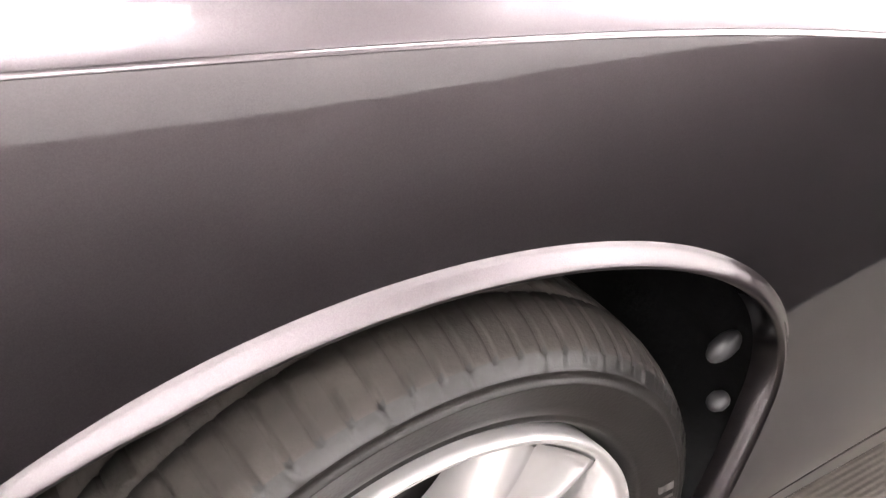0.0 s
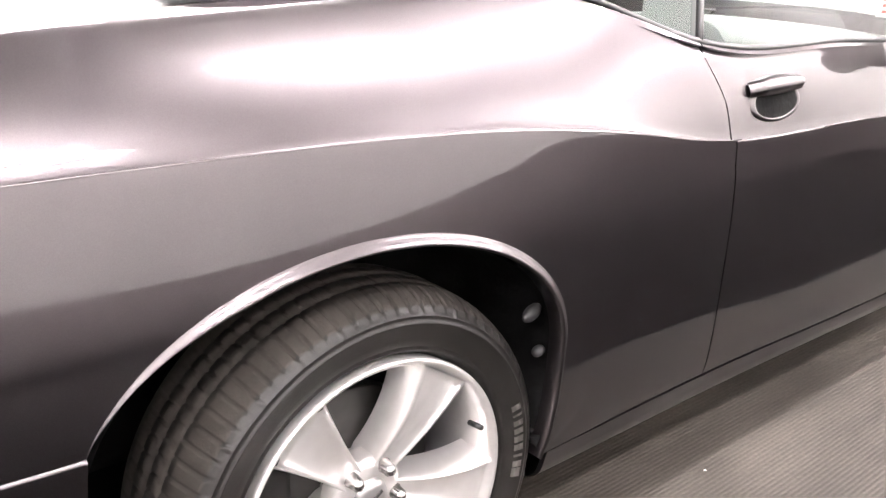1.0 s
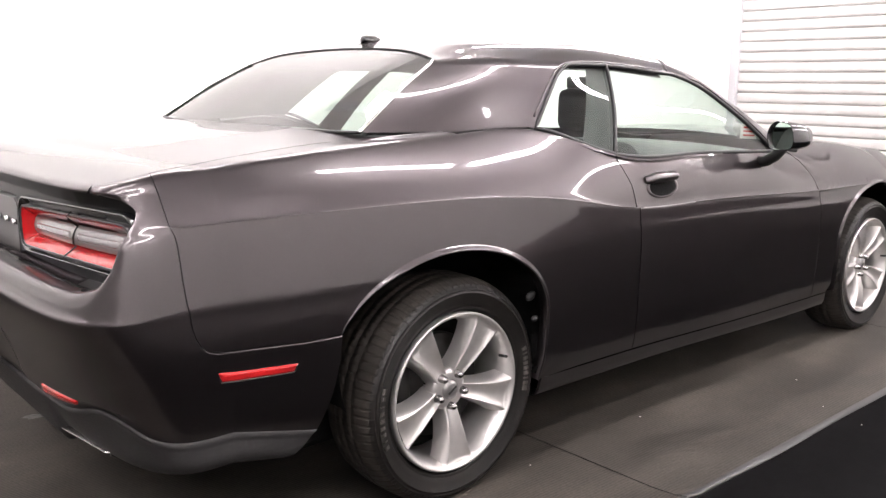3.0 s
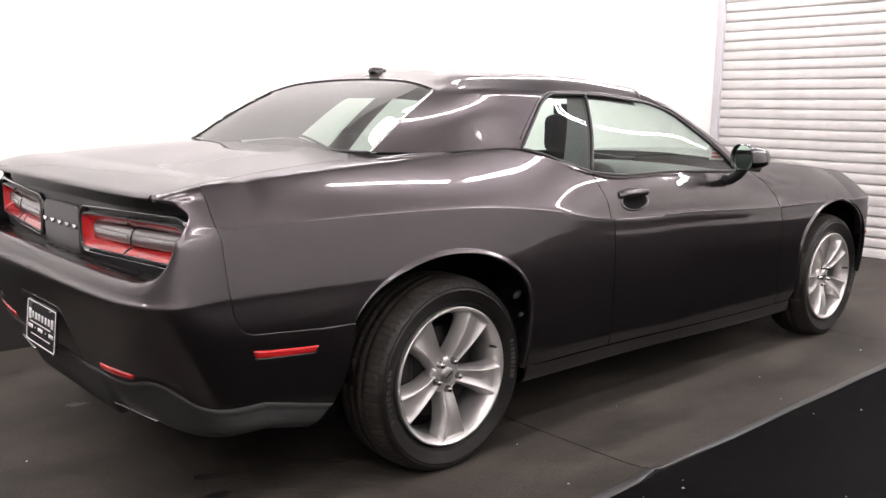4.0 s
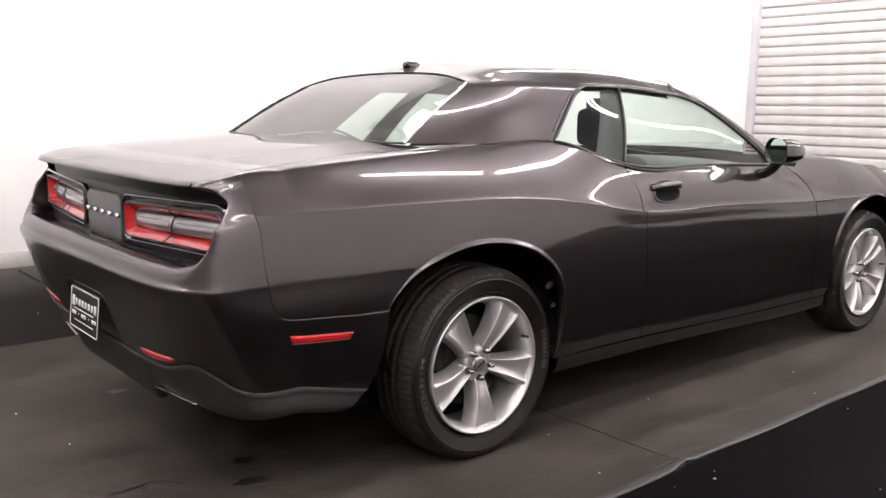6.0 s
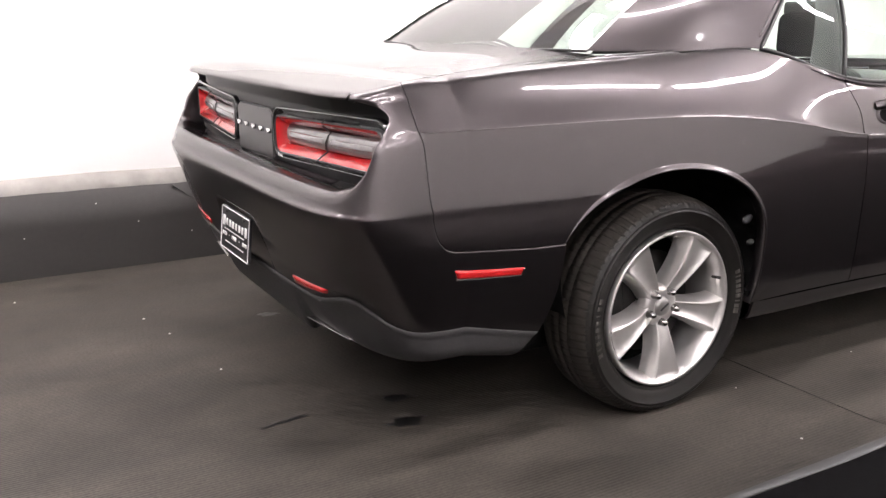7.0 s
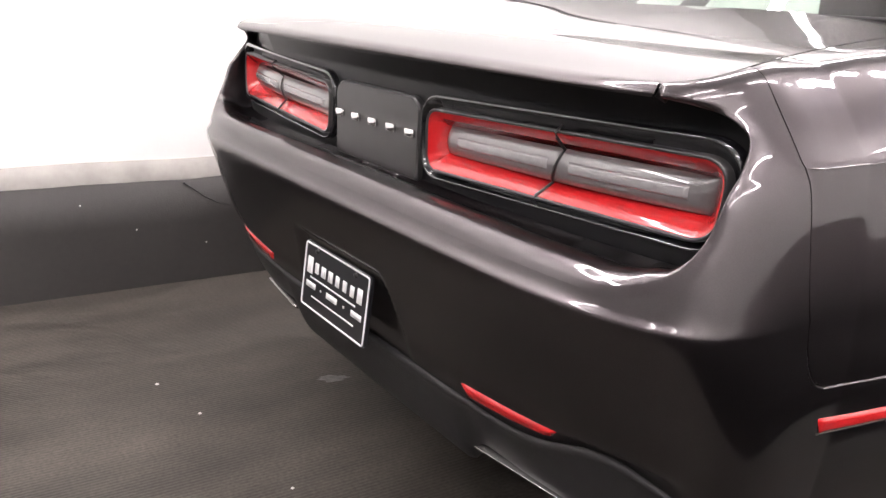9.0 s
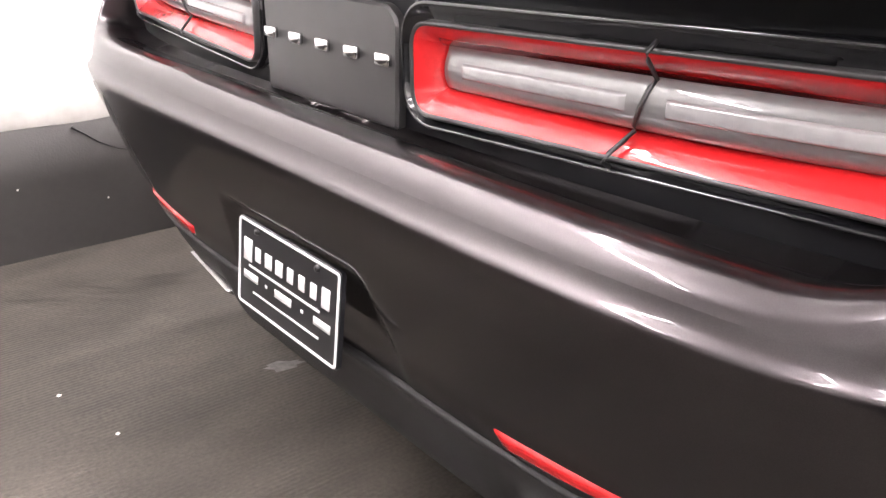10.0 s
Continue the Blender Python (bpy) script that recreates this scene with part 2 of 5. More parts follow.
def tube(bm, points, radius, sides=8, closed=False, squash=1.0, mat=0):
    """A round bar along a line of points."""
    p = np.asarray(points, float)
    n = len(p)
    rings = []
    for i in range(n):
        a, b = (p[i - 1], p[(i + 1) % n]) if closed else (p[max(i - 1, 0)], p[min(i + 1, n - 1)])
        d = Vector(b - a).normalized()
        up = Vector((0, 0, 1)) if abs(d.z) < 0.95 else Vector((1, 0, 0))
        x = d.cross(up).normalized()
        y = x.cross(d)
        r = float(radius[i] if hasattr(radius, "__len__") else radius)
        rings.append([Vector(p[i]) + r * (math.cos(2 * math.pi * k / sides) * x + squash * math.sin(2 * math.pi * k / sides) * y) for k in range(sides)])
    if closed:
        rings.append(rings[0])
    vs = sheet(bm, [[tuple(q) for q in r] for r in rings], closed=True, mat=mat)
    if not closed:
        for ring in (vs[0][::-1], vs[-1]):
            f = bm.faces.new(ring)
            f.material_index = mat
    return vs


def box(bm, x0, x1, y0, y1, z0, z1, bevel=0.0, mat=0, segments=2):
    r = bmesh.ops.create_cube(bm, size=1.0)
    for v in r["verts"]:
        v.co = Vector(((x0 + x1) / 2 + v.co.x * (x1 - x0), (y0 + y1) / 2 + v.co.y * (y1 - y0), (z0 + z1) / 2 + v.co.z * (z1 - z0)))
    faces = {f for v in r["verts"] for f in v.link_faces}
    for f in faces:
        f.material_index = mat
    if bevel:
        edges = list({e for v in r["verts"] for e in v.link_edges})
        bmesh.ops.bevel(bm, geom=edges, offset=bevel, segments=segments, affect="EDGES", profile=0.5)


def lathe(bm, profile, n=64, mat=0, offset=None):
    """Turns a profile of (radius, y) about the y axis. offset(k, i, r, y) may move a point's radius and y."""
    rings = []
    for k, (r, y) in enumerate(profile):
        ring = []
        for i in range(n):
            rr, yy = offset(k, i, r, y) if offset else (r, y)
            a = 2 * math.pi * i / n
            ring.append((rr * math.cos(a), yy, rr * math.sin(a)))
        rings.append(ring)
    return sheet(bm, rings, closed=True, mat=mat)


def outline(points, n=6, r=0.02):
    """A closed polygon in a plane with rounded corners; points are (a, b) or (a, b, radius)."""
    out = []
    k = len(points)
    for i in range(k):
        p = Vector(points[i][:2])
        q = Vector(points[i - 1][:2])
        s = Vector(points[(i + 1) % k][:2])
        rad = points[i][2] if len(points[i]) > 2 else r
        a, b = (q - p), (s - p)
        rad = min(rad, a.length * 0.49, b.length * 0.49)
        a, b = p + a.normalized() * rad, p + b.normalized() * rad
        for j in range(n + 1):
            t = j / n
            out.append(tuple((1 - t) ** 2 * a + 2 * t * (1 - t) * p + t * t * b))
    return out


def scaled(loop, grow):
    """A closed loop of (a, b) moved outwards by grow."""
    p = np.asarray(loop, float)
    d = np.roll(p, -1, 0) - np.roll(p, 1, 0)
    n = np.stack([d[:, 1], -d[:, 0]], 1)
    n /= np.maximum(np.linalg.norm(n, axis=1, keepdims=True), 1e-9)
    area = np.sum(p[:, 0] * np.roll(p[:, 1], -1) - np.roll(p[:, 0], -1) * p[:, 1])
    return p + n * grow * (1 if area > 0 else -1)



# ---- the car's body: one surface, x along the car with the rear axle at 0, y across, z up ----
XC, LC = -0.75, 1.15               # where the rear corner begins, its length round to the centre
NE = np.array([4, 4, 4.3, 4.8, 5.3, 5.8, 6, 6, 6, 6, 6.8, 8, 8])   # the corner's squareness, row by row
XF, LF = 3.15, 1.35                # the same for the nose
NF = np.full(13, 2.7)


def table(text):
    a = np.array([[float(v) for v in p.split(":")] for p in text.split()])
    return a[:, 0], a[:, 1]


def eased(text, width=0.09):
    """A table smoothed along x."""
    xs, ys = table(text)
    q = np.linspace(xs[0], xs[-1], 400)
    v = hermite(xs, ys, q)
    w = np.exp(-0.5 * ((q[:, None] - q[None, :]) / width) ** 2)
    edge = np.minimum(1.0, np.minimum(q - q[0], q[-1] - q) / (2 * width))
    return q, v + (w @ v / w.sum(1) - v) * edge


BOTTOM = table("-.75:.338 -.55:.300 .3:.245 1:.24 2.3:.21 3.15:.22")
SEAM = table("-.75:.427 -.5:.373 .34:.325 1:.307 2.2:.285 3.15:.29")
CREASE_Z = eased("-.75:.955 -.3:.960 .1:.955 .3:.940 .58:.899 .79:.857 .9:.849 1.38:.842 2.2:.812 2.95:.80 3.15:.79")
CREASE_Y = eased("-.75:.946 -.4:.968 0:.984 .3:.981 .6:.967 .9:.958 1.5:.962 2.2:.963 2.9:.966 3.15:.955")
CREST_Z = eased("-.75:1.072 -.5:1.094 -.2:1.112 .1:1.126 .45:1.136 .6:1.094 .79:1.04 1.3:1.022 1.85:1.002 2.3:1.012 2.8:.985 3.15:.94")
CREST_Y = eased("-.75:.830 -.5:.830 -.2:.822 .1:.810 .3:.804 .45:.806 .6:.852 .79:.888 1.3:.893 1.85:.887 2.3:.82 2.8:.80 3.15:.78")
LEAN_IN = eased("-.75:.020 -.3:.022 .1:.017 .4:.008 .75:.002 1:.002 3.15:.004")
INNER = table("-.75:.10 -.2:.10 .1:.06 .35:.02 2:.02 2.3:.04 3.15:.04")


def section(x):
    """The control points (y, z) of the right side's section at x, from the underside to the deck."""
    zb, zs, zc, yc, zt, yt, wi = (float(hermite(*t, x)) for t in (BOTTOM, SEAM, CREASE_Z, CREASE_Y, CREST_Z, CREST_Y, INNER))
    zr = min(0.775, zc - 0.075)
    le = float(hermite(*LEAN_IN, x))
    rise = 0.012 if x < 0.1 else (-0.012 if x < 2 else 0.01)
    return [(0.70, zb + 0.0), (0.905, zb), (yc - 0.024, zs), (yc - 0.012, zs + 0.10), (yc - 0.004 + le * 0.16, zr - 0.13), (yc - 0.003 + le * 0.07, zr - 0.045), (yc - 0.003 - le * 0.02, zr),
            (yc - 0.003 - le * 0.75, zc - 0.05), (yc - 0.004 - le, zc - 0.003), (yc - 0.008 - le, zc + 0.003),
            (yc - le + (yt - yc + le) * 0.66, zc + (zt - zc) * 0.63), (yt, zt), (yt - wi, zt + rise)]


REAR = [(-0.89, 0.331), (-0.976, 0.336), (-1.045, 0.458), (-1.063, 0.525), (-1.106, 0.662), (-1.126, 0.738), (-1.110, 0.774),
        (-1.088, 0.90), (-1.075, 0.94), (-1.064, 0.965), (-1.046, 1.01), (-1.025, 1.045), (-0.95, 1.054)]
NOSE = [(3.5, 0.20), (3.6, 0.22), (3.72, 0.30), (3.79, 0.40), (3.83, 0.5), (3.84, 0.58), (3.85, 0.64), (3.85, 0.70), (3.84, 0.74), (3.82, 0.765), (3.78, 0.80), (3.7, 0.825), (3.6, 0.835)]
ROWS_V = np.arange(13.0)
V_SEAM, V_RIDGE, V_CREST, V_IN = 2.0, 6.0, 11.0, 12.0
_cols = {}


def ease_off(x):
    """0 along the side, 1 on the rear corner behind the bumper seam."""
    t = min(max((-0.845 - x) / 0.11, 0.0), 1.0)
    return t * t * (3 - 2 * t)


def column(u):
    """The control points in space of the body's section at u (u is x along the side, and goes on round the corners)."""
    key = round(float(u), 5)
    if key in _cols:
        return _cols[key]
    if XC <= u <= XF:
        c = np.array([(u, -y, z) for y, z in section(u)])
    else:
        xc, n, length, end, way = (XC, NE, LC, REAR, -1) if u < XC else (XF, NF, LF, NOSE, 1)
        th = min((u - xc) * way / length, 1.0) * math.pi / 2
        s, k = math.sin(th), math.cos(th)
        f = (abs(s) ** n + abs(k) ** n) ** (-1 / n)
        e = (s * f) ** 2
        e = e * e * (3 - 2 * e)
        c = np.array([(xc + (xe - xc) * s * q, -y * k * q, z + (ze - z) * w) for (y, z), (xe, ze), q, w in zip(section(xc), end, f, e)])
        if way < 0:                # the valance hangs lower between the exhaust tips; its top rises beside the reflectors
            a = np.abs(c[:, 1])
            low = np.clip((0.415 - a) / 0.05, 0, 1)
            c[:2, 2] -= (0.046 * low * low * (3 - 2 * low))[:2]
            g = ease_off(c[9][0])  # the shoulder's crease dies away round the corner
            a7, a10 = c[7].copy(), c[10].copy()
            out = np.array([c[8][0] - XC, c[8][1], 0.0])
            out = out / np.linalg.norm(out) * 0.006
            c[8] = c[8] * (1 - g) + (a7 * 0.64 + a10 * 0.36 + out) * g
            c[9] = c[9] * (1 - g) + (a7 * 0.34 + a10 * 0.66 + out) * g
            c[2, 2] += 0.046 * math.exp(-((a[2] - 0.76) / 0.12) ** 2) * min(1.0, 1.6 * e[2])
    _cols[key] = c
    return c


BULGE = 0.009                      # how far the shoulder swells between the crease and the crest, less round the rear corner


def profile(c, v):
    """Points of a section with the control points c at the rows v; the shoulder is one shallow arc."""
    p = hermite(ROWS_V, c, v)
    s = np.clip((np.asarray(v, float) - 9) / 2, 0, 1)[:, None]
    t = c[11] - c[9]
    h = math.hypot(t[0], t[1])
    n = np.array([-t[0] * t[2] / h, -t[1] * t[2] / h, h]) / np.linalg.norm(t)
    fade = min(max((c[9][0] + 0.80) / 0.35, 0.0), 1.0)
    arc = c[9] * (1 - s) + c[11] * s + n * (0.003 + (BULGE - 0.003) * fade) * 4 * s * (1 - s)
    g = ease_off(c[9][0]) if c[9][0] < XC else 0.0
    return np.where((s > 0) & (s < 1), arc * (1 - g) + p * g, p)


def skin(u, v):
    return profile(column(u), np.array([v]))[0]


def v_at(u, z):
    """The row of the section at u that lies at height z."""
    c = profile(column(u), np.linspace(1, 11, 401))
    return float(np.interp(z, c[:, 2], np.linspace(1, 11, 401)))


def u_at_x(x):
    """u of the rear corner's crease at x."""
    us = np.linspace(XC - LC, XC, 300)
    return float(np.interp(x, [column(u)[8][0] for u in us], us)) if x < XC else x


def u_at_y(y):
    """u of the rear at the distance y from the middle."""
    us = np.linspace(XC, XC - LC, 300)
    return float(np.interp(-y, [-(-column(u)[8][1]) for u in us], us))


def u_yz(y, z):
    """u of the rear corner where the surface lies at the distance y from the middle and the height z."""
    us = np.linspace(XC, XC - LC * 0.7, 160)
    return float(np.interp(-y, [skin(u, v_at(u, z))[1] for u in us], us))


U_LID = float(np.interp(-0.765, [column(u)[11][1] for u in np.linspace(XC, XC - LC * 0.7, 200)], np.linspace(XC, XC - LC * 0.7, 200)))


def u_row(row, x):
    """u of the rear corner at which a row lies at x."""
    us = np.linspace(XC - LC * 0.6, XC, 200)
    return float(np.interp(x, [column(u)[row][0] for u in us], us))


def v_in(u):
    """The row at which the trunk lid's gap runs beside the quarter panel."""
    t = min(max((u - U_LID) / (-0.35 - U_LID), 0.0), 1.0)
    return V_CREST + 0.14 + 0.86 * t * t * (3 - 2 * t)


def uv(points):
    """(u, z) points into (u, v)."""
    return [(u, v_at(u, z)) for u, z in points]


def patch(bottom, top, left, right, nu, nv, straight=False, lift=0.0):
    """Grid of the body's surface between four edges given as (u, v)."""
    f = line if straight else curve
    g = coons(f(bottom, nu), f(top, nu), f(left, nv), f(right, nv))
    return np.array([[skin(u, v) for u, v in row] for row in g])


def thick(bm, grid, depth=0.012, flip=False, mat=0):
    """A sheet with its border turned inwards by depth, so that panel gaps show an edge."""
    g = np.asarray(grid, float)
    vs = sheet(bm, g, flip, mat=mat)
    nrm = np.stack([0 * g[..., 0], g[..., 1], 0.3 + 0 * g[..., 2]], 2)
    nrm /= np.linalg.norm(nrm, axis=2, keepdims=True)
    nj, ni = g.shape[:2]
    rim = [(0, i) for i in range(ni)] + [(j, ni - 1) for j in range(1, nj)] + [(nj - 1, i) for i in range(ni - 2, -1, -1)] + [(j, 0) for j in range(nj - 2, 0, -1)]
    top = [bm.verts.new(g[j, i]) for j, i in rim]
    low = [bm.verts.new(g[j, i] - nrm[j, i] * depth) for j, i in rim]
    for k in range(len(rim)):
        q = [top[k - 1], top[k], low[k], low[k - 1]]
        bm.faces.new(q if flip else q[::-1]).material_index = mat


def inset(grid, gap=0.0022):
    """Shrinks a grid's border towards its inside to leave a panel gap."""
    g = np.array(grid, float)
    for row, nxt in ((0, 1), (-1, -2)):
        d = g[nxt] - g[row]
        g[row] += d * np.minimum(gap / np.maximum(np.linalg.norm(d, axis=1, keepdims=True), 1e-6), 0.6)
    for col, nxt in ((0, 1), (-1, -2)):
        d = g[:, nxt] - g[:, col]
        g[:, col] += d * np.minimum(gap / np.maximum(np.linalg.norm(d, axis=1, keepdims=True), 1e-6), 0.6)
    return g


def arch_line(cx, cz, rx, rz, a0, a1, tail, off, n=40):
    """The edge of a wheel arch as (x, z): part of an ellipse, then a tail of points; moved outwards by off."""
    p = [(cx + rx * math.cos(radians(a)), cz + rz * math.sin(radians(a))) for a in np.linspace(a0, a1, n)]
    p = np.array(p + list(tail))
    d = np.gradient(p, axis=0)
    nrm = np.stack([-d[:, 1], d[:, 0]], 1)
    nrm /= np.linalg.norm(nrm, axis=1, keepdims=True)
    return [tuple(q) for q in p + nrm * off]


REAR_ARCH = (-0.048, 0.545, 0.402, 0.259, 163, 3, [(0.354, 0.50), (0.352, 0.44), (0.346, 0.385), (0.333, 0.325)])
FRONT_ARCH = (2.905, 0.535, 0.400, 0.262, 177, 8, [])
FRONT_LOW = [(2.506, 0.49), (2.507, 0.45), (2.512, 0.38), (2.52, 0.288)]
LIP = 0.016


DOOR_REAR = [(0.884, 0.312), (0.886, 0.45), (0.882, 0.65), (0.868, 0.84), (0.835, 0.93), (0.80, 1.0), (0.785, 1.034)]
DOOR_FRONT = [(2.30, 0.286), (2.30, 0.50), (2.285, 0.72), (2.245, 0.87), (2.17, 0.95), (2.08, 0.99)]
BUMPER_SEAM = [(u_at_x(x), z) for x, z in ((-0.772, 0.643), (-0.797, 0.646), (-0.816, 0.654), (-0.829, 0.668), (-0.838, 0.688), (-0.844, 0.715), (-0.850, 0.755), (-0.867, 0.86), (-0.887, 0.952))] + [(u_row(10, -0.890), 1.03)]
U_DECK = u_row(11, -0.890)

car = tagged(new("car"), "dark grey metallic two-door coupe parked on black rubber mats", "car")
car.empty_display_size = 0.3


def both(name, grids, material, label="", depth=0.012, gap=0.0022):
    """One panel on each side of the car."""
    made = []
    for side in (0, 1):
        bm = bmesh.new()
        for g in grids:
            g = inset(g, gap)
            thick(bm, mirrored(g) if side else g, depth, flip=bool(side))
        made.append(part(name, bm, material, car, label))
    return made


# quarter panel: bottom edge along the bumper seam, over the arch and along the sill
q_arch = arch_line(*REAR_ARCH, LIP)
BUMP_TOP = [(q_arch[0][0], q_arch[0][1]), (-0.56, 0.629), BUMPER_SEAM[0]]
q_bottom = uv(BUMP_TOP[:0:-1]) + uv(q_arch) + uv([(0.55, 0.32), (0.884, 0.312)])
q_left = uv(BUMPER_SEAM) + [(U_DECK, V_CREST), (U_DECK - 0.004, v_in(U_DECK - 0.004))]
q_right = uv(DOOR_REAR) + [(0.785, V_CREST), (0.785, V_IN)]


def edge_line(points, n, weight=18.0):
    """n points of (u, v) along straight pieces, closer together where u changes fast."""
    p = np.asarray(points, float) * np.array([weight, 1.0])
    return line(p, n) / np.array([weight, 1.0])


def relaxed(g, rounds, weight):
    """Evens out the inside of a grid of (u, v) so that no cell folds over."""
    p = np.array(g, float) * np.array([weight, 1.0])
    for _ in range(rounds):
        a = (p[1:-1, 2:] - p[1:-1, :-2]) / 2
        b = (p[2:, 1:-1] - p[:-2, 1:-1]) / 2
        mixed = (p[2:, 2:] - p[2:, :-2] - p[:-2, 2:] + p[:-2, :-2]) / 4
        al = (b * b).sum(-1, keepdims=True)
        be = (a * b).sum(-1, keepdims=True)
        ga = (a * a).sum(-1, keepdims=True)
        new_p = (al * (p[1:-1, 2:] + p[1:-1, :-2]) + ga * (p[2:, 1:-1] + p[:-2, 1:-1]) - 2 * be * mixed) / (2 * (al + ga) + 1e-12)
        p[1:-1, 1:-1] += 0.8 * (new_p - p[1:-1, 1:-1])
    return p / np.array([weight, 1.0])


def quarter_grid():
    nu, nv = 190, 64
    b = edge_line(q_bottom, nu, 8.0)
    t = np.array([(u, v_in(u)) for u in np.linspace(q_left[-1][0], 0.785, nu)])
    l = edge_line(q_left, nv)
    r = line(q_right, nv)
    g = relaxed(coons(b, t, l, r), 1500, 4.0)
    return np.array([[skin(u, v) for u, v in row] for row in g])


both("quarter_panel", [quarter_grid()], PAINT)

# doors
d_bottom = [(0.884, V_SEAM + 0.0), (1.5, V_SEAM), (2.30, V_SEAM)]
d_left = uv(DOOR_REAR) + [(0.785, V_CREST), (0.785, V_IN)]
d_right = uv(DOOR_FRONT) + [(2.06, V_CREST), (2.06, V_IN)]
d_top = [(0.785, V_IN), (1.3, V_IN), (2.06, V_IN)]
door_grid = np.array([[skin(u, v) for u, v in row] for row in coons(line(d_bottom, 60), line(d_top, 60), line(d_left, 40), line(d_right, 40))])
doors = both("door", [door_grid], PAINT)

# front fenders with the nose corner
f_arch = arch_line(*FRONT_ARCH, LIP)
f_bottom = uv([(2.30, 0.286), (2.45, 0.286), (2.485, 0.33), (2.482, 0.42)]) + uv(f_arch) + uv([(3.45, 0.56)])
f_left = uv(DOOR_FRONT) + [(2.06, V_CREST), (2.06, V_IN)]
f_top = [(2.06, V_IN), (2.8, V_IN), (3.45, V_IN)]
f_right = [(3.45, v_at(3.45, 0.56)), (3.45, V_CREST), (3.45, V_IN)]
fender_grid = np.array([[skin(u, v) for u, v in row] for row in coons(line(f_bottom, 110), line(f_top, 110), line(f_left, 36), line(f_right, 36))])
both("front_fender", [fender_grid], PAINT)

# sills
s_grid = patch([(0.36, 0.0), (2.46, 0.0)], [(0.36, V_SEAM), (2.46, V_SEAM)], [(0.36, 0.0), (0.36, V_SEAM)], [(2.46, 0.0), (2.46, V_SEAM)], 50, 12)
both("sill", [s_grid], PAINT, "dark grey sill panel under the door")

# nose
bm = bmesh.new()
uf = XF + LF
for side in (0, 1):
    g1 = patch([(3.45, v_at(3.45, 0.56)), (uf, v_at(uf, 0.56))], [(3.45, V_IN), (uf, V_IN)], [(3.45, v_at(3.45, 0.56)), (3.45, V_IN)], [(uf, v_at(uf, 0.56)), (uf, V_IN)], 30, 30)
    fb = uv([f_arch[-1], (3.325, 0.48), (3.315, 0.40), (3.29, 0.30)])
    lo = [(3.29, 0.0), (3.6, 0.0), (uf, 0.0)]
    g2 = np.array([[skin(u, v) for u, v in row] for row in coons(line(lo, 40), line([(fb[0][0], fb[0][1]), (3.45, v_at(3.45, 0.56)), (uf, v_at(uf, 0.56))], 40), line([(3.29, 0.0)] + fb[::-1], 20), line([(uf, 0.0), (uf, v_at(uf, 0.56))], 20))])
    for g in (g1, g2):
        sheet(bm, mirrored(g) if side else g, flip=bool(side))
bmesh.ops.remove_doubles(bm, verts=bm.verts, dist=0.0005)
part("front_bumper", bm, PAINT, car)

# rear bumper: the wrap below the ridge and the two corners beside the light panel
um = XC - LC
u_open = u_at_y(0.735)
b_edge = uv([(-0.515, 0.372), (-0.487, 0.43), (-0.463, 0.50), (-0.452, 0.56), BUMP_TOP[0]])
b_bottom = [(-0.515, V_SEAM), (-0.75, V_SEAM), (um, V_SEAM)]
seam_uv = np.array(uv(BUMPER_SEAM))
u_turn = float(np.interp(V_RIDGE, seam_uv[:, 1], seam_uv[:, 0]))
b_top = uv(BUMP_TOP) + [tuple(q) for q in seam_uv[1:] if q[1] < V_RIDGE - 0.1] + [(u_turn, V_RIDGE), (u_open, V_RIDGE), (u_open - 0.2, V_RIDGE), (um, V_RIDGE)]
top_uv = line(b_top, 260)
u_open = float(top_uv[int(np.argmin(np.linalg.norm(top_uv - np.array((u_open, V_RIDGE)), axis=1)))][0])
lower = np.array([[skin(u, v) for u, v in row] for row in coons(line(b_bottom, 260), top_uv, line(b_edge, 90), line([(um, V_SEAM), (um, V_RIDGE)], 90))])
k_seam = int(np.argmin(np.linalg.norm(top_uv - np.array(b_top[7]), axis=1)))
fall = np.clip((k_seam - np.arange(260)) / 6.0, 0, 1)
lower[-1, :, 1] += 0.006 * fall
half_w = 0.200 + (0.625 - lower[..., 2]) * 0.36
inside = np.clip((half_w - np.abs(lower[..., 1])) / 0.022, 0, 1) * np.clip((0.632 - lower[..., 2]) / 0.022, 0, 1)
lower[..., 0] += inside * np.clip((lower[..., 2] - 0.44) / 0.15, 0, 1) * 0.018
opening = curve([(0.775, 0.775), (0.808, 0.782), (0.836, 0.794), (0.860, 0.814), (0.877, 0.842), (0.887, 0.875), (0.890, 0.915), (0.886, 0.960), (0.872, 0.993), (0.846, 1.014), (0.808, 1.025), (0.767, 1.030)], 44)
c_left = [(u_open, V_RIDGE)] + [(u_yz(y, z), v_at(u_yz(y, z), z)) for y, z in opening] + [(u_yz(0.766, 1.034), v_at(u_yz(0.766, 1.034), 1.034)), (U_LID, V_CREST), (U_LID, v_in(U_LID))]
c_right = [(u_turn, V_RIDGE)] + [q for q in q_left if q[1] > V_RIDGE + 0.1]
c_top = [(u, v_in(u)) for u in np.linspace(U_LID, q_left[-1][0], 20)]
i_seam = int(np.argmin(np.linalg.norm(top_uv - np.array((u_turn, V_RIDGE)), axis=1)))
i_open = int(np.argmin(np.linalg.norm(top_uv - np.array((u_open, V_RIDGE)), axis=1)))
cb = top_uv[i_seam:i_open + 1][::-1]
corner = np.array([[skin(u, v) for u, v in row] for row in coons(cb, line(c_top, len(cb)), line(c_left, 90), line(c_right, 90))])


